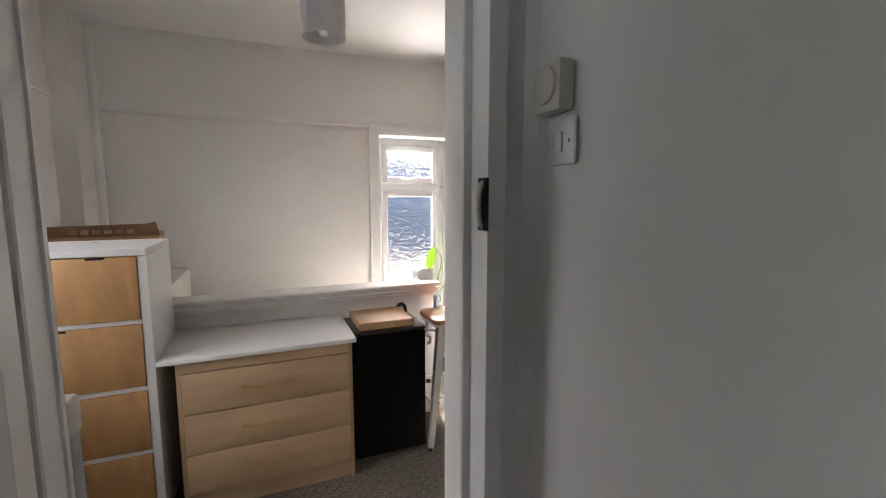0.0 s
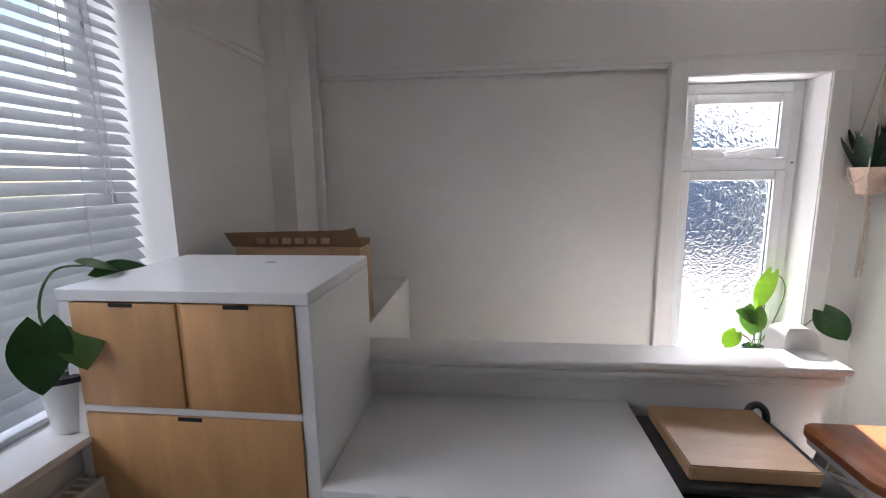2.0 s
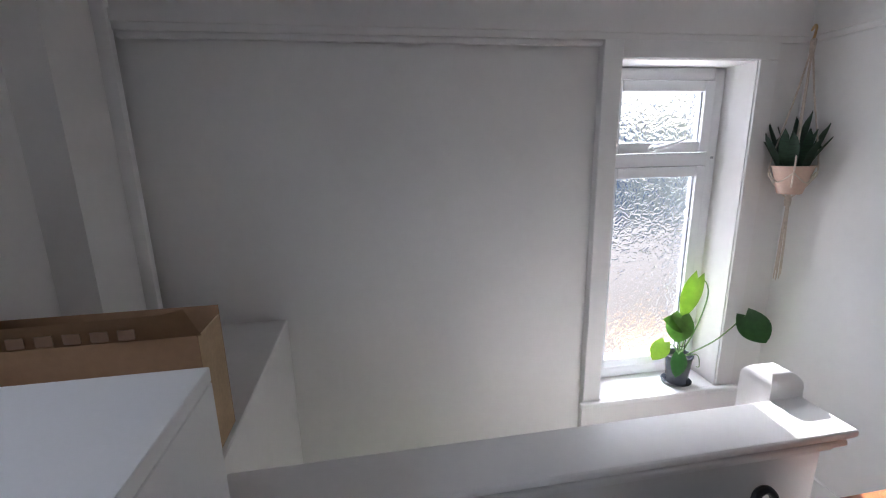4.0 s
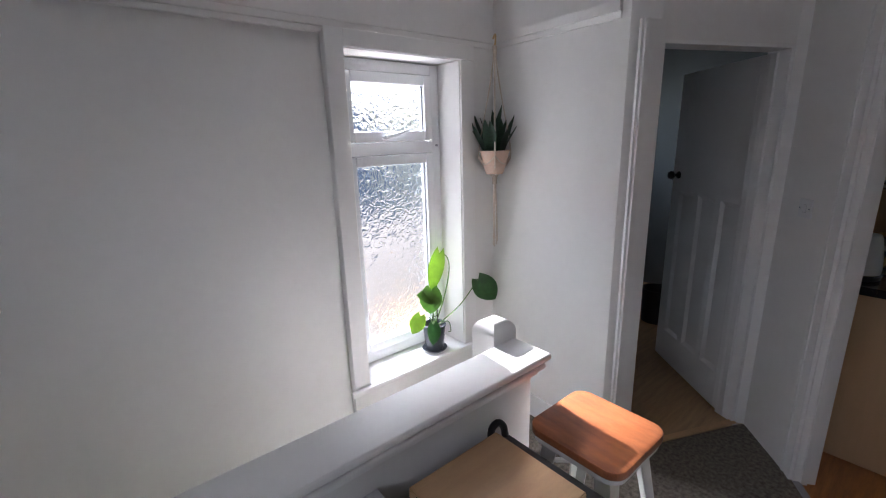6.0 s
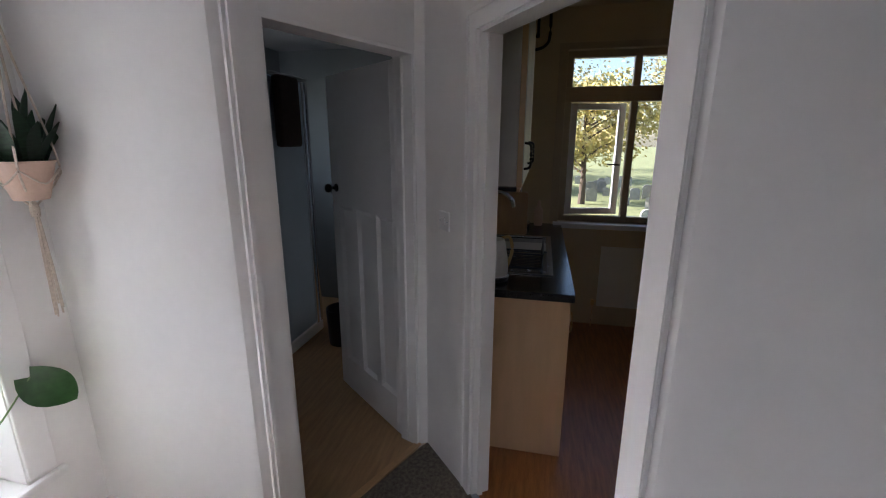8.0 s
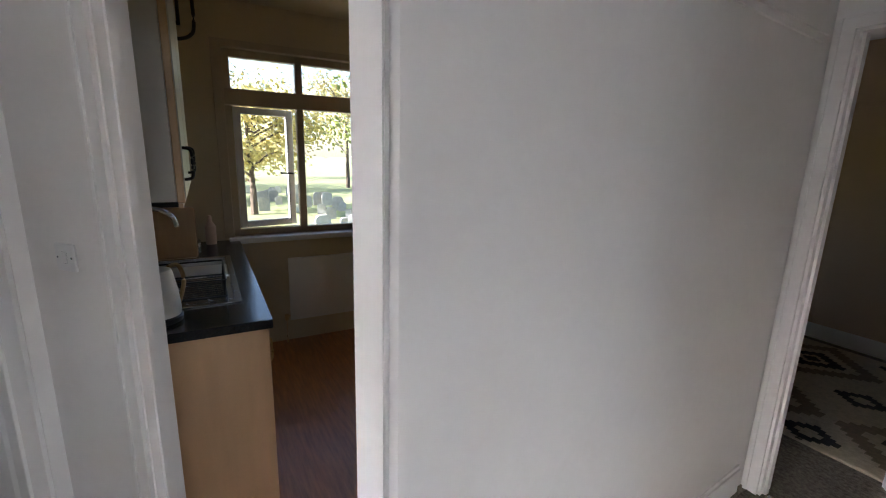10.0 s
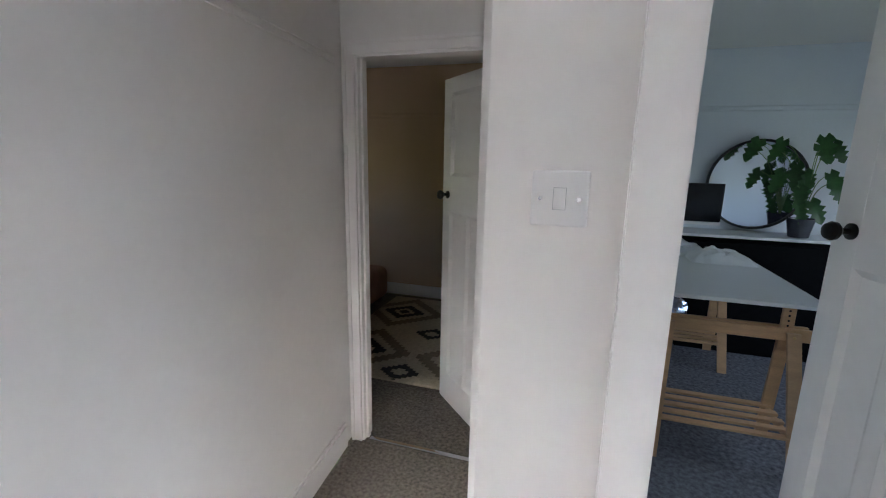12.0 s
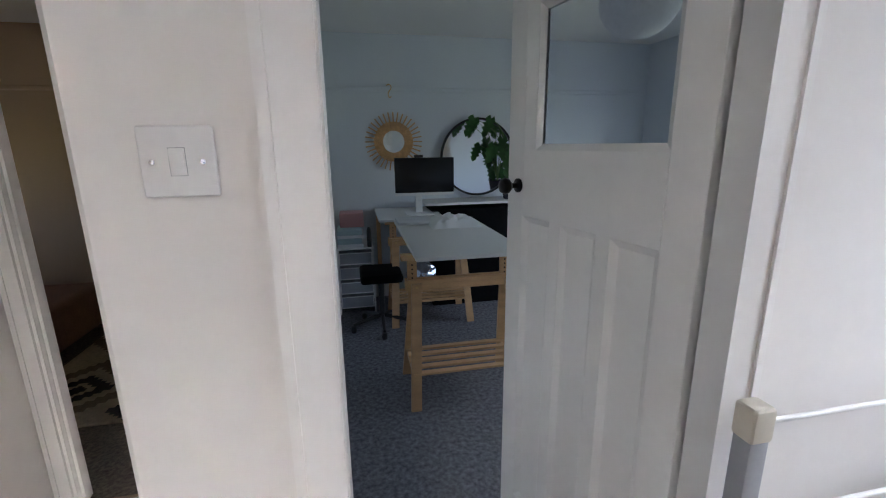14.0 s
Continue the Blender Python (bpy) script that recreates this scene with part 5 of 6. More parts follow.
# ---- bathroom ----
solid("floor_bathroom", prism(bmesh.new(), [(1.93, 2.85), (2.64, 2.555), (2.74, 2.58), (4.7, 2.58), (4.7, 5.2), (2.03, 5.2), (2.03, 2.95)], -0.2, -0.004), VINYL, "light oak plank vinyl")
solid("wall_bathroom_south", prism(bmesh.new(), [(2.70, 2.605), (2.79, 2.525), (4.7, 2.525), (4.7, 2.605)], 0, CEILING), BATH_WALL)
solid("wall_bathroom_east", one_box(4.62, 4.7, 2.60, 5.2, 0, CEILING), BATH_WALL)
wb = bmesh.new()
box(wb, 2.03, 3.55, 4.45, 4.55, 0, CEILING)
box(wb, 4.15, 4.7, 4.45, 4.55, 0, CEILING)
box(wb, 3.55, 4.15, 4.45, 4.55, 0, 1.3)
box(wb, 3.55, 4.15, 4.45, 4.55, 2.15, CEILING)
solid("wall_bathroom_north", wb, BATH_WALL)
solid("wall_bathroom_west", one_box(2.025, 2.10, 2.96, 4.5, 0, CEILING), BATH_WALL)
solid("ceiling_bathroom", prism(bmesh.new(), [(1.9, 2.9), (2.66, 2.6), (4.7, 2.57), (4.7, 4.6), (1.9, 4.6)], 2.42, 2.5), BATH_WALL)
sh = thing("shower_enclosure", (3.5, 4.1, 0), "shower enclosure with chrome frame and pale panels", "shower")
part("tray", one_box(2.90, 3.90, 3.78, 4.44, 0, 0.09, 0.01, 2), PLASTIC_WHITE, sh)
for x in (2.91, 3.80, 3.86):
    part("frame_post", one_box(x, x + 0.032, 3.775, 3.815, 0.09, 2.04, 0.006, 2), CHROME, sh)
part("frame_head", one_box(2.90, 3.90, 3.78, 3.81, 2.04, 2.07, 0.004, 1), CHROME, sh)
part("door_panel", one_box(2.945, 3.797, 3.79, 3.80, 0.10, 2.035), BATH_TILE, sh, "pale blue white panel")
part("side_panel", one_box(3.87, 3.88, 3.816, 4.44, 0.09, 2.04), BATH_TILE, sh)
bm = one_box(3.40, 3.665, 3.715, 3.770, 1.57, 2.045, 0.02, 3)
for v in bm.verts:
    v.co.y += 0.008 * math.sin(v.co.x * 60)
shape("bath_towel", bm, TOWEL, "dark brown towel hung on the shower screen", "towel", origin=(3.53, 3.74, 1.57))
bm = lathe(bmesh.new(), [(0, 0), (0.11, 0), (0.125, 0.30), (0.118, 0.30), (0.105, 0.01), (0, 0.01)], (3.70, 3.50, 0), 26)
shape("waste_bin", bm, BLACK, "black bathroom bin on the floor", "bin", origin=(3.70, 3.50, 0))

# ---- bedroom ----
solid("floor_bedroom", one_box(0.62, 4.4, -3.1, -0.345, -0.2, -0.004), CARPET, "brown grey carpet")
solid("wall_bedroom_south", one_box(0.62, 4.4, -3.12, -2.98, 0, CEILING), BED_WALL)
we = bmesh.new()
box(we, 4.3, 4.4, -2.98, -2.2, 0, CEILING)
box(we, 4.3, 4.4, -1.4, -0.40, 0, CEILING)
box(we, 4.3, 4.4, -2.2, -1.4, 0, 1.1)
box(we, 4.3, 4.4, -2.2, -1.4, 1.8, CEILING)
solid("wall_bedroom_east", we, BED_WALL)
solid("wall_bedroom_north", one_box(1.902, 4.4, -0.43, -0.402, 0, CEILING), BED_WALL)
solid("wall_bedroom_office", one_box(0.62, 0.74, -2.98, -0.402, 0, CEILING), BED_WALL)
solid("ceiling_bedroom", one_box(0.62, 4.4, -3.12, -0.402, CEILING, CEILING + 0.1), CEIL)
solid("baseboard_bedroom", one_box(0.75, 4.3, -2.979, -2.96, 0, 0.14, 0.004), GLOSS)
solid("picture_rail_bedroom", one_box(0.75, 4.3, -2.979, -2.955, 2.09, 2.13, 0.006), BED_WALL)
bm = one_box(2.62, 4.2, -2.75, -0.75, 0.05, 0.42, 0.09, 4)
bed = thing("bed", (3.4, -1.7, 0), "low bed under a terracotta bedspread", "bed")
part("bedspread", bm, TERRACOTTA, bed)
for x in (2.72, 4.1):
    for y in (-2.65, -0.85):
        part("leg", one_box(x - 0.03, x + 0.03, y - 0.03, y + 0.03, 0, 0.06), EDGEWOOD, bed)
rug = thing("patterned_rug", (1.95, -1.9, 0), "cream wool rug with stepped charcoal and taupe diamonds", "rug")
RX0, RX1, RY0, RY1 = 1.05, 2.58, -2.86, -0.985
part("rug_base", one_box(RX0, RX1, RY0, RY1, -0.003, 0.012, 0.004, 1), RUG_CREAM, rug)


def stepped_diamond(cx, cy, rx, ry, steps, inner, material, label):
    """A woven lozenge with stair-stepped edges, hollow where inner is above 0."""
    bm = bmesh.new()
    dy = ry / steps
    for k in range(-steps, steps):
        f = 1 - abs(k + 0.5) / steps
        w = rx * f
        y0 = cy + k * dy
        hole = rx * inner * max(0.0, (f - (1 - inner)) / inner) if inner else 0.0
        for xa, xb in (((cx - w, cx - hole), (cx + hole, cx + w)) if hole else ((cx - w, cx + w),)):
            xa, xb = max(xa, RX0 + 0.01), min(xb, RX1 - 0.01)
            if xb - xa > 0.004:
                box(bm, xa, xb, y0, y0 + dy * 0.999, 0.0125, 0.0145)
    part("woven_diamond", bm, material, rug, label)


for cy in (-1.42, -2.38):
    for cx in (1.33, 2.28):
        stepped_diamond(cx, cy, 0.46, 0.44, 11, 0.72, RUG_BROWN, "taupe stepped lozenge")
        stepped_diamond(cx, cy, 0.24, 0.20, 6, 0.55, RUG_BLACK, "charcoal stepped lozenge")
        stepped_diamond(cx, cy, 0.07, 0.06, 3, 0.0, RUG_BLACK, "charcoal centre lozenge")
for cx, cy in ((1.80, -1.90), (1.80, -1.12), (1.80, -2.72)):
    stepped_diamond(cx, cy, 0.17, 0.13, 5, 0.5, RUG_BLACK, "charcoal stepped lozenge")
part("end_stripe", one_box(RX0 + 0.005, RX1 - 0.005, RY1 - 0.03, RY1 - 0.012, 0.0125, 0.0145), RUG_CREAM, rug)

# ---- office ----
OS, OW = -2.87, -2.88
solid("floor_office", prism(bmesh.new(), [(-0.372, 0.90), (0.45, 0.90), (0.45, 0.84), (0.55, 0.80), (0.62, -0.40), (0.70, OS), (OW, OS), (OW, 0.83), (-0.372, 0.83)], -0.2, -0.002), CARPET_GREY, "blue grey fleck carpet")
solid("wall_office_south", one_box(OW - 0.2, 0.90, OS - 0.12, OS, 0, CEILING), OFFICE_WALL)
solid("wall_office_east", prism(bmesh.new(), [(0.618, -0.401), (0.619, OS), (0.600, OS), (0.605, -0.401)], 0, CEILING), OFFICE_WALL)
ow = bmesh.new()
box(ow, OW - 0.25, OW, 0.0, 0.98, 0, CEILING)
box(ow, OW - 0.25, OW, OS, -1.8, 0, CEILING)
box(ow, OW - 0.25, OW, -1.8, 0.0, 0, 0.85)
box(ow, OW - 0.25, OW, -1.8, 0.0, 2.25, CEILING)
solid("wall_office_west", ow, OFFICE_WALL)
solid("wall_office_north", one_box(OW, -1.5, 0.83, 0.99, 0, CEILING), OFFICE_WALL)
solid("wall_office_north_face", one_box(-1.5, -0.376, 0.80, 0.828, 0, CEILING), OFFICE_WALL)
solid("ceiling_office", prism(bmesh.new(), [(OW - 0.2, 0.829), (0.41, 0.829), (0.60, -0.4), (0.72, OS - 0.11), (OW - 0.2, OS - 0.11)], CEILING + 0.001, CEILING + 0.1), CEIL)
solid("picture_rail_office", one_box(OW, 0.60, OS + 0.001, OS + 0.022, 2.105, 2.145, 0.007, 2), OFFICE_WALL)
solid("baseboard_office", one_box(OW, 0.60, OS + 0.001, OS + 0.018, 0, 0.14, 0.004), GLOSS)
w4 = thing("window_4", (OW - 0.15, -0.9, 0.9), "office window with a white blind", "window")
tagged(w4, kind="structure")
bm = bmesh.new()
for y in (-1.8, -0.925, -0.05):
    box(bm, OW - 0.18, OW - 0.11, y, y + 0.05, 0.85, 2.25, 0.005, 1)
box(bm, OW - 0.18, OW - 0.11, -1.75, -0.05, 0.85, 0.91, 0.005, 1)
box(bm, OW - 0.18, OW - 0.11, -1.75, -0.05, 2.19, 2.25, 0.005, 1)
part("window_frame", bm, UPVC, w4)
bl2 = thing("venetian_blind", (OW - 0.06, -0.9, 2.2), "white venetian blind in the office window", "blind")
part("headrail", one_box(OW - 0.09, OW - 0.03, -1.79, -0.01, 2.205, 2.248), SLAT, bl2)
for k in range(17):
    o = new("slat", slat_mesh)
    o.parent = bl2
    o.location = (0, 0, -0.02 - 0.0388 * k)

TX0, TX1, TZ = -0.62, 0.045, 0.965
TF, TB = -0.74, -2.10
tt = one_box(TX0 - 0.03, TX1, TB, TF, TZ - 0.022, TZ, 0.002, 1)
part("tabletop", tt, WHITE_BOARD, thing("trestle_desk", (-0.2, -1.5, TZ - 0.022), "long white desk board lying on pine trestles", "desk"))


def trestle(y):
    t = thing("trestle", (-0.18, y, 0), "adjustable pine trestle under the white desk top", "trestle", "desk trestles")
    zb = 0.74
    part("top_bar", one_box(TX0 - 0.02, TX1 + 0.07, y - 0.03, y + 0.03, 0.905, 0.942, 0.003, 1), PINE, t)
    for x in (TX0 + 0.06, TX1 - 0.0):
        u = part("upright", one_box(x - 0.03, x + 0.03, y - 0.011, y + 0.011, 0.64, 0.904, 0.002, 1), PINE, t)
        for k in range(4):
            # flat dark disc on the solid upright, painted as a hole's inner shade
            bm = lathe(bmesh.new(), [(0.006, 0), (0, 0.0005)], (0, 0, 0), 12)
            bmesh.ops.rotate(bm, verts=bm.verts, cent=(0, 0, 0), matrix=Matrix.Rotation(radians(-90), 3, "X"))
            bmesh.ops.translate(bm, verts=bm.verts, vec=(x, y + 0.0113, 0.79 + k * 0.028))
            part("peg_hole", bm, RECESS_SHADE, u)
    for s in (-1, 1):
        part("rail", one_box(TX0 - 0.05, TX1 + 0.045, y + s * 0.024 - 0.011, y + s * 0.024 + 0.011, zb - 0.03, zb + 0.04, 0.003, 1), PINE, t)
        for x, dx in ((TX0 + 0.04, -0.045), (TX1 - 0.02, 0.045)):
            bm = bmesh.new()
            a, b = Vector((x, y + s * 0.046, zb + 0.02)), Vector((x + dx, y + s * 0.23, 0.0))
            lo = [bm.verts.new(b + Vector((i * 0.032, j * 0.011, 0))) for i, j in ((-1, -1), (1, -1), (1, 1), (-1, 1))]
            hi = [bm.verts.new(a + Vector((i * 0.032, j * 0.011, 0))) for i, j in ((-1, -1), (1, -1), (1, 1), (-1, 1))]
            bm.faces.new(lo[::-1]), bm.faces.new(hi)
            for k in range(4):
                bm.faces.new((lo[k], lo[(k + 1) % 4], hi[(k + 1) % 4], hi[k]))
            part("leg", bm, PINE, t)
            if s > 0:
                bo = lathe(bmesh.new(), [(0.009, 0), (0.007, 0.004), (0, 0.005)], (0, 0, 0), 12)
                bmesh.ops.rotate(bo, verts=bo.verts, cent=(0, 0, 0), matrix=Matrix.Rotation(radians(-90), 3, "X"))
                bmesh.ops.translate(bo, verts=bo.verts, vec=(x, y + 0.060, zb))
                part("bolt", bo, BRASS, t)
    for x in (TX0 + 0.005, TX1 + 0.015):
        part("shelf_bearer", one_box(x - 0.011, x + 0.011, y - 0.18, y + 0.18, 0.168, 0.208, 0.002, 1), PINE, t)
    for k in range(5):
        yy = y - 0.17 + k * 0.085
        part("slat", one_box(TX0 - 0.01, TX1 + 0.03, yy - 0.02, yy + 0.02, 0.209, 0.225, 0.002, 1), PINE, t)
    return t


trestle(-0.945)
trestle(-2.22)

mo = thing("monitor", (-0.22, -2.30, TZ), "black desktop monitor with webcam on top", "monitor")
part("screen", one_box(-0.546, 0.0, -2.33, -2.305, 1.170, 1.485, 0.006, 2), SCREEN, mo)
part("bezel", one_box(-0.546, 0.0, -2.331, -2.303, 1.145, 1.169, 0.003, 1), PLASTIC_WHITE, mo)
part("webcam", one_box(-0.26, -0.18, -2.34, -2.30, 1.486, 1.510, 0.006, 2), BLACK, mo)
bm = one_box(-0.25, -0.19, -2.36, -2.335, 0.985, 1.30)
box(bm, -0.35, -0.09, -2.42, -2.25, TZ + 0.001, TZ + 0.016, 0.005, 1)
part("stand", bm, PLASTIC_WHITE, mo)
shape("office_sideboard", one_box(-1.75, -0.36, OS + 0.03, OS + 0.42, 0.0, 0.985, 0.006, 1), BLACK_MATT, "black sideboard against the office wall", "sideboard", origin=(-1.1, OS + 0.2, 0))
shape("wall_shelf_board", one_box(-1.5, -0.30, OS + 0.02, OS + 0.40, 1.02, 1.045, 0.003, 1), WHITE_BOARD, "white board lying along the sideboard", "shelf", origin=(-0.9, OS + 0.2, 1.02))
d2 = thing("wall_desk", (0, -2.5, 0), "white second desk against the office wall", "desk")
part("tabletop", one_box(-0.42, 0.17, OS + 0.02, -2.11, TZ - 0.022, TZ, 0.002, 1), WHITE_BOARD, d2)
for x in (-0.39, 0.14):
    part("leg", one_box(x - 0.02, x + 0.02, OS + 0.05, OS + 0.09, 0, TZ - 0.022, 0.003, 1), PINE, d2)
bm = one_box(-0.25, 0.035, -2.09, -1.80, TZ, TZ + 0.024, 0.004, 1)
shape("paper_pad", bm, PAPER, "thick pale paper pad on the desk", "paper pad", origin=(-0.1, -1.95, TZ))
cl = bmesh.new()
bmesh.ops.create_grid(cl, x_segments=24, y_segments=16, size=0.5)
for v in cl.verts:
    r = max(abs(v.co.x), abs(v.co.y)) * 2
    v.co = Vector((v.co.x * 0.40 - 0.41, v.co.y * 0.32 - 1.74, TZ + 0.003 + (0.085 * (1 - r ** 4)) * (0.75 + 0.5 * noise.noise(Vector((v.co.x * 7, v.co.y * 7, 3)))) if r < 1 else TZ + 0.003))
bmesh.ops.solidify(cl, geom=list(cl.faces), thickness=0.002)
shape("crumpled_tissue_paper", cl, PAPER, "crumpled white tissue paper lying on the desk", "paper", origin=(-0.41, -1.74, TZ))
bm = lathe(bmesh.new(), [(0, 0), (0.035, 0), (0.04, 0.02), (0.025, 0.04), (0, 0.045)], (-0.42, -2.05, TZ), 18)
shape("desk_mouse", bm, BLACK, "black mouse on the white desk", "mouse", origin=(-0.42, -2.05, TZ))
bm = bmesh.new()
bmesh.ops.create_icosphere(bm, subdivisions=3, radius=0.11)
for v in bm.verts:
    v.co = v.co * (1 + 0.25 * noise.noise(v.co * 22)) + Vector((-0.12, -1.65, 0.60))
shape("foil_bag", bm, FOIL, "crumpled silver foil bag hanging under the desk", "bag", origin=(-0.12, -1.65, 0.5))

sm_ = thing("sunburst_mirror", (-0.054, OS + 0.03, 1.63), "round rattan sunburst mirror on the office wall", "mirror")


def disc(parent, name, c, r0, r1, t, material, label=""):
    bm = lathe(bmesh.new(), [(r0, 0), (r1, 0), (r1, t), (r0, t), (r0, 0)] if r0 else [(0, 0), (r1, 0), (r1, t), (0, t)], (0, 0, 0), 48)
    bmesh.ops.rotate(bm, verts=bm.verts, cent=(0, 0, 0), matrix=Matrix.Rotation(radians(-90), 3, "X"))
    bmesh.ops.translate(bm, verts=bm.verts, vec=c)
    return part(name, bm, material, parent, label)


disc(sm_, "glass", (-0.054, OS + 0.006, 1.63), 0, 0.115, 0.012, MIRROR, "mirror glass")
disc(sm_, "frame", (-0.054, OS + 0.004, 1.63), 0.108, 0.195, 0.022, RATTAN)
for k in range(36):
    a = 2 * math.pi * k / 36
    c, s = math.cos(a), math.sin(a)
    part("ray", tube(bmesh.new(), [(-0.054 + c * 0.15, OS + 0.03, 1.63 + s * 0.15), (-0.054 + c * 0.285, OS + 0.025, 1.63 + s * 0.285)], 0.007, 6), RATTAN, sm_)
bm = tube(bmesh.new(), smooth_path([(0.0, OS + 0.03, 2.16), (-0.025, OS + 0.045, 2.17), (-0.045, OS + 0.045, 2.14), (-0.015, OS + 0.04, 2.09), (-0.025, OS + 0.04, 2.05), (-0.045, OS + 0.04, 2.06)]), 0.005)
shape("picture_rail_hook", bm, BRASS, "small brass hook on the office picture rail", "hook", origin=(0.12, OS + 0.04, 2.1))
rm = thing("round_mirror", (-0.925, OS + 0.06, 1.05), "large round black-rimmed mirror leaning on the wall", "mirror")
disc(rm, "glass", (-0.925, OS + 0.030, 1.465), 0, 0.385, 0.012, MIRROR, "mirror glass")
disc(rm, "frame", (-0.925, OS + 0.028, 1.465), 0.378, 0.40, 0.028, BLACK)

# big monstera beside the mirror
mp = thing("large_monstera", (-1.22, OS + 0.30, 1.046), "large leafy monstera in front of the round mirror", "plant")
pot(mp, (-1.22, OS + 0.25, 1.046), 0.07, 0.10, 0.16, POT_GREY)
rg = random.Random(11)
for k in range(14):
    a = rg.uniform(-2.9, 0.9) if k % 3 else rg.uniform(0, 6.3)
    r, h = rg.uniform(0.08, 0.32), rg.uniform(0.12, 0.68)
    e = (-1.22 + r * math.cos(a) + 0.10, OS + 0.25 + abs(r * math.sin(a)) * 0.55, 1.18 + h)
    leaf(mp, [(-1.22, OS + 0.25, 1.18), (-1.22 + (e[0] + 1.22) * 0.4, (OS + 0.25 + e[1]) / 2, 1.18 + h * 0.75), e], (math.cos(a) * 0.5, 0.25, -0.75), (0.1, 0.9, 0.45), rg.uniform(0.14, 0.22), rg.uniform(0.13, 0.19), LEAF_DARK, slots=1)

# drawer trolley with boxes
tro = thing("drawer_trolley", (0.44, -2.6, 0), "white mesh drawer trolley with papers and boxes", "trolley")
TA, TBX, TYA, TYB = 0.215, 0.56, OS + 0.03, -2.42
bm = bmesh.new()
for x in (TA, TBX - 0.014):
    for y in (TYA, TYB - 0.014):
        box(bm, x, x + 0.014, y, y + 0.014, 0.0, 0.64)
box(bm, TA, TBX, TYA, TYB, 0.64, 0.652)
part("frame", bm, STEEL_WHITE, tro)
for k in range(4):
    z = 0.06 + k * 0.145
    d = part("drawer", one_box(TA + 0.02, TBX - 0.02, TYA + 0.02, TYB - 0.006, z, z + 0.115), PLASTIC_GREY, tro, "grey mesh drawer")
    bm = bmesh.new()
    for za, zb in ((z, z + 0.008), (z + 0.107, z + 0.115)):
        box(bm, TA + 0.018, TBX - 0.018, TYB - 0.006, TYB + 0.002, za, zb)
    for xx in (TA + 0.018, TBX - 0.026):
        box(bm, xx, xx + 0.008, TYB - 0.006, TYB + 0.002, z + 0.008, z + 0.107)
    part("drawer_rim", bm, STEEL_WHITE, d)
for z, h, m, lb in ((0.653, 0.035, PAPER, "stack of white papers"), (0.69, 0.05, BLUEPAPER, "pale blue folder"), (0.742, 0.03, PAPER, "white magazine"), (0.775, 0.045, BLUEPAPER, "pale blue paper box")):
    shape("paper_stack", one_box(0.27 + h, 0.545, OS + 0.10, -2.47 + h * 0.6, z, z + h - 0.002, 0.002, 1), m, lb + " on the drawer trolley", "papers", origin=(0.46, -2.6, z))
shape("storage_box", one_box(0.29, 0.52, OS + 0.05, -2.60, 0.822, 0.96, 0.01, 2), PINK, "pink lidded box on stacked papers", "box", origin=(0.47, -2.7, 0.822))
bm = lathe(bmesh.new(), [(0, 0), (0.022, 0), (0.022, 0.15), (0.012, 0.19), (0, 0.19)], (0.25, -2.47, 0.653), 16)
shape("dark_bottle", bm, BLACK, "dark bottle beside the papers", "bottle", origin=(0.25, -2.47, 0.653))
# office chair, tucked in
ch = thing("office_chair", (0.18, -2.05, 0), "black office chair tucked beside the desk", "chair")
part("seat", one_box(0.0, 0.36, -2.25, -1.85, 0.46, 0.54, 0.03, 3), BLACK_MATT, ch)
part("column", tube(bmesh.new(), [(0.18, -2.05, 0.10), (0.18, -2.05, 0.46)], 0.025, 12), BLACK, ch)
for k in range(5):
    a = 2 * math.pi * k / 5 + 0.3
    e = (0.18 + 0.27 * math.cos(a), -2.05 + 0.27 * math.sin(a))
    l = part("base_arm", tube(bmesh.new(), [(0.18, -2.05, 0.12), (*e, 0.07)], 0.02, 8, 0.013), BLACK, ch)
    part("castor", lathe(bmesh.new(), [(0, 0), (0.022, 0.004), (0.026, 0.028), (0.02, 0.055), (0, 0.06)], (*e, 0), 14), BLACK, l)
# knotted wall hanging beside the office door
wh = thing("macrame_hanging", (-1.2, 0.79, 1.9), "knotted cream macrame wall hanging in the office", "wall hanging")
part("rod", tube(bmesh.new(), [(-1.47, 0.785, 1.92), (-0.93, 0.785, 1.92)], 0.012, 10), PINE, wh)
rg = random.Random(9)
for row, (z, ln) in enumerate(((1.91, 0.32), (1.72, 0.34), (1.54, 0.36))):
    bm = bmesh.new()
    for k in range(34):
        x = -1.44 + k * 0.0148
        d = ln * (1.1 - 0.5 * abs(k - 17) / 17) * rg.uniform(0.9, 1.1)
        tube(bm, [(x, 0.782 - 0.006 * row, z), (x + rg.uniform(-0.01, 0.01), 0.778 - 0.006 * row, z - d)], 0.006, 5)
    part("fringe", bm, CORD, wh)
# paper globe lamp
gl = thing("globe_lamp", (-1.13, -0.57, 2.3), "white paper globe pendant in the office", "lamp")
bm = bmesh.new()
bmesh.ops.create_uvsphere(bm, u_segments=32, v_segments=20, radius=0.20)
for v in bm.verts:
    v.co = Vector((v.co.x, v.co.y, v.co.z * 0.92)) + Vector((-1.13, -0.57, 2.31))
part("shade", bm, LINEN, gl)
part("flex", tube(bmesh.new(), [(-1.13, -0.57, 2.48), (-1.13, -0.57, CEILING)], 0.004), PLASTIC_WHITE, gl)

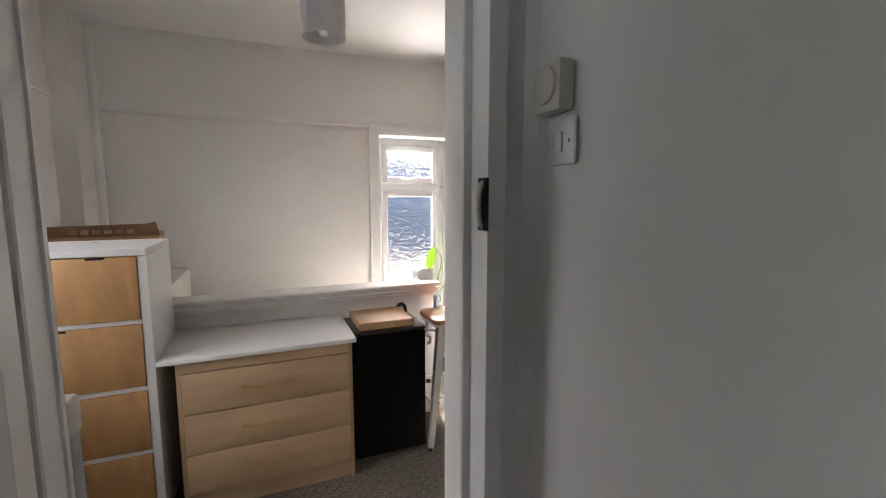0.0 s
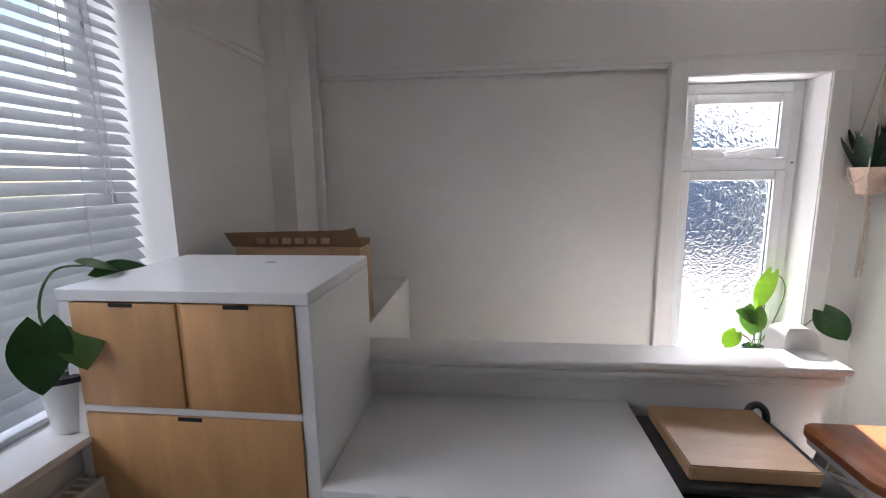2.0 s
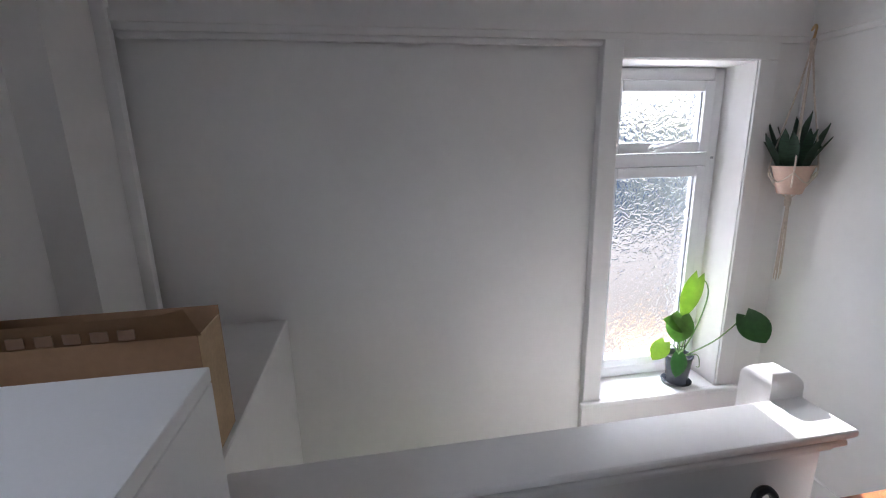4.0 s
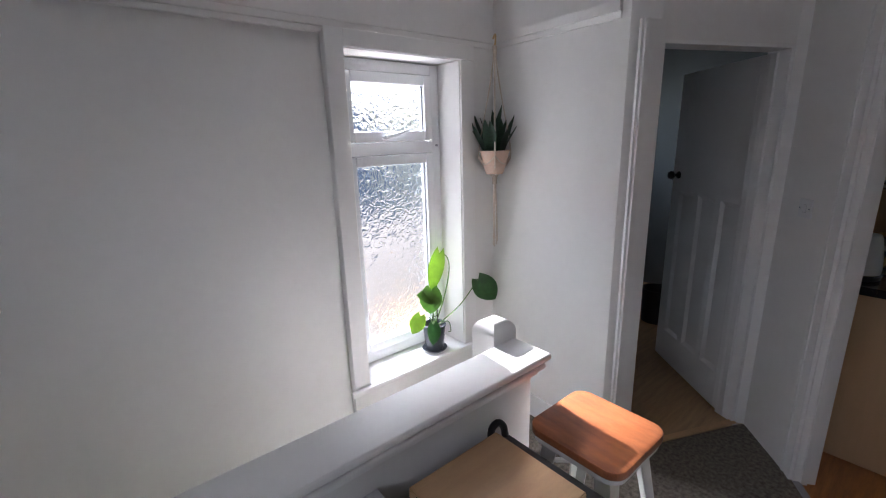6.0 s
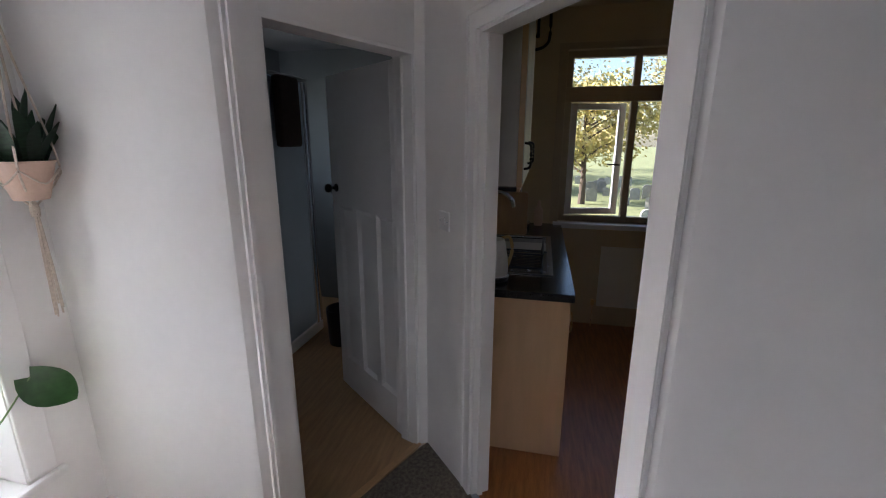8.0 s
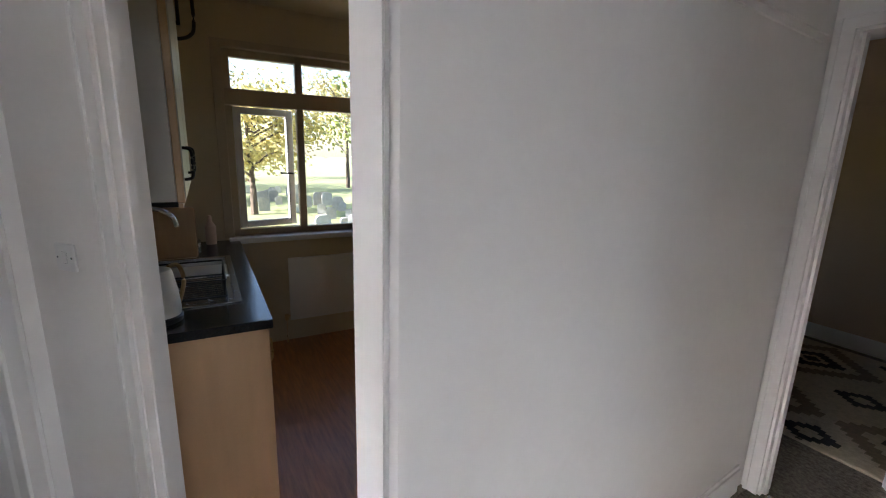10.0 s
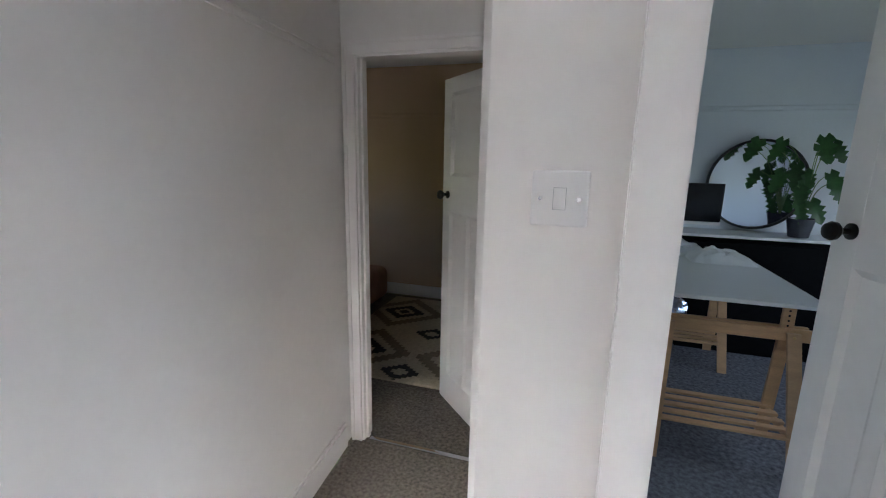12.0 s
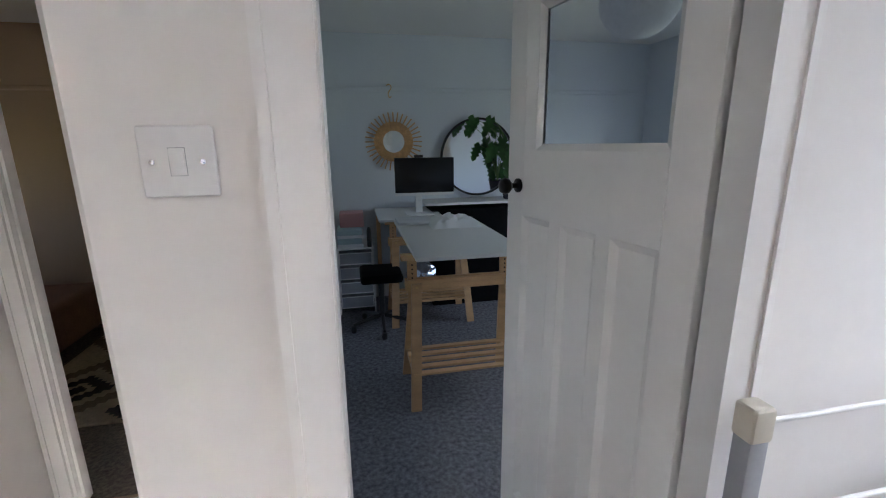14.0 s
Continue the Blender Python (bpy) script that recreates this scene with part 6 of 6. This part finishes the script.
# ---- outdoors ----
GZ = -3.0
gr = bmesh.new()
box(gr, -300, 300, -300, 300, GZ - 1, GZ)
solid("ground", gr, GRASS, "mown grass")
solid("path", prism(bmesh.new(), [(5.5, 4.0), (80, 14), (80, 11.5), (30, 2.2), (5.5, 0.2)], GZ, GZ + 0.03), ASPHALT, "pale grey cemetery path")
gv = bmesh.new()
box(gv, -0.3, 0.3, -0.07, 0.07, 0, 0.75)
bmesh.ops.bevel(gv, geom=[e for e in gv.edges if all(v.co.z > 0.7 for v in e.verts) and abs(e.verts[0].co.y - e.verts[1].co.y) > 0.1], offset=0.2, segments=4, affect="EDGES", profile=0.5)
grave_mesh = mesh_of(gv, "gravestone", GRAVE)
rg = random.Random(5)
for k in range(46):
    x = 12 + rg.uniform(0, 38)
    y = -3 - (x - 12) * 0.05 + (k % 4) * -1.6 + rg.uniform(-0.4, 0.4) + (x * 0.06)
    o = new("gravestone", grave_mesh)
    s = rg.uniform(0.8, 1.5)
    o.matrix_world = Matrix.LocRotScale((x, y, GZ), Euler((rg.uniform(-0.06, 0.06), 0, 1.45 + rg.uniform(-0.2, 0.2))), (s, s, s))
    tagged(o, "weathered grey gravestone standing in the grass", "gravestone", "gravestones")


def tree(x, y, height, spread, leaves, material, seed):
    rg = random.Random(seed)
    t = thing("tree", (x, y, GZ), "broad tree with autumn yellow green leaves" if material is FOLIAGE else "broad green leafed tree", "tree", "cemetery trees")
    bm = tube(bmesh.new(), smooth_path([(x, y, GZ - 0.1), (x + 0.1, y, GZ + height * 0.25), (x, y + 0.15, GZ + height * 0.6), (x + 0.2, y, GZ + height * 0.85)]), 0.28, 9, 0.05)
    tips = []
    for k in range(16):
        a, z = k * 2.39, GZ + height * rg.uniform(0.28, 0.8)
        r = spread * rg.uniform(0.45, 0.95) * (1 - 0.45 * max(0, (z - GZ) / height - 0.45))
        tip = Vector((x + r * math.cos(a), y + r * math.sin(a), z + height * rg.uniform(0.02, 0.2)))
        tube(bm, smooth_path([(x, y, z - height * 0.06), (x + r * 0.5 * math.cos(a), y + r * 0.5 * math.sin(a), z + height * 0.06), tip], 4), 0.09, 6, 0.02)
        tips.append((tip, spread * 0.30))
        tips.append((Vector((x, y, z)).lerp(tip, 0.6), spread * 0.26))
    part("trunk", bm, BARK, t)
    verts, faces = [], []
    for k in range(leaves):
        c, rad = tips[rg.randrange(len(tips))]
        d = Vector((rg.gauss(0, 1), rg.gauss(0, 1), rg.gauss(0, 0.75)))
        p = c + d * rad * 0.55
        n = Vector((rg.gauss(0, 1), rg.gauss(0, 1), rg.gauss(0.4, 1))).normalized()
        u = n.orthogonal().normalized()
        v = n.cross(u)
        s = rg.uniform(0.09, 0.20)
        i = len(verts)
        verts += [p + u * s, p + v * s * 0.6, p - u * s, p - v * s * 0.6]
        faces.append((i, i + 1, i + 2, i + 3))
    me = bpy.data.meshes.new("crown")
    me.from_pydata([tuple(v - Vector((x, y, GZ))) for v in verts], [], faces)
    me.materials.append(material)
    o = new("crown", me)
    o.parent = t
    return t


for x, y, h, s, n, m, sd in ((34, -1.0, 9.2, 5.0, 9000, FOLIAGE, 1), (44, 9.5, 8.0, 5.5, 8000, FOLIAGE_GREEN, 2), (24, -9.0, 11, 4.5, 7000, FOLIAGE_GREEN, 3), (54, 1.0, 11.5, 7, 8000, FOLIAGE, 4), (60, 16, 15, 7, 6000, FOLIAGE, 5), (55, -14, 15, 7, 6000, FOLIAGE, 6), (75, -2, 17, 9, 6000, FOLIAGE_GREEN, 7), (72, 28, 16, 9, 5000, FOLIAGE_GREEN, 8)):
    tree(x, y, h, s, n, m, sd)
# neighbouring house beyond the stair window
nh = thing("neighbour_house", (0.0, 22, GZ), "grey slate-hung neighbouring house with slate roof", "house")
part("wall", one_box(-8, 10.2, 19.0, 26, GZ, 1.0), SLATE, nh)
bm = prism(bmesh.new(), [(18.6, 1.0), (22.5, 4.4), (26.4, 1.0)], -8.3, 10.4)
for v in bm.verts:
    v.co = Vector((v.co.z, v.co.x, v.co.y))
part("roof", bm, SLATE, nh)
gg = thing("garage", (14, 19.5, GZ), "cream rendered garage beside the house", "garage")
part("wall", one_box(10.3, 20, 19.5, 24, GZ, 2.4), RENDER_WALL, gg)
part("roof", one_box(10.2, 20.1, 19.4, 24.1, 2.4, 2.55), SLATE, gg)
# invented block: its sunlit roof brightens the lower stair pane
ex = thing("added_flat_roof", (6, 8, GZ), "flat-roofed block added to reflect sun into the stair window", "extension")
part("wall", one_box(-2, 9, 5.3, 11.5, GZ, -0.5), RENDER_WALL, ex)
part("roof", one_box(-2.1, 9.1, 5.2, 11.6, -0.5, -0.38, 0.02), mat("pale_roof_felt", (0.19, 0.17, 0.145), 0.9, var=0.1, scale=1, bump=0.1), ex)
solid("pavement_yard", one_box(-8, 20, 4.3, 18.9, GZ, GZ + 0.04), mat("pale_concrete", (0.62, 0.59, 0.54), 0.9, var=0.1, scale=1, bump=0.1), "pale concrete yard")
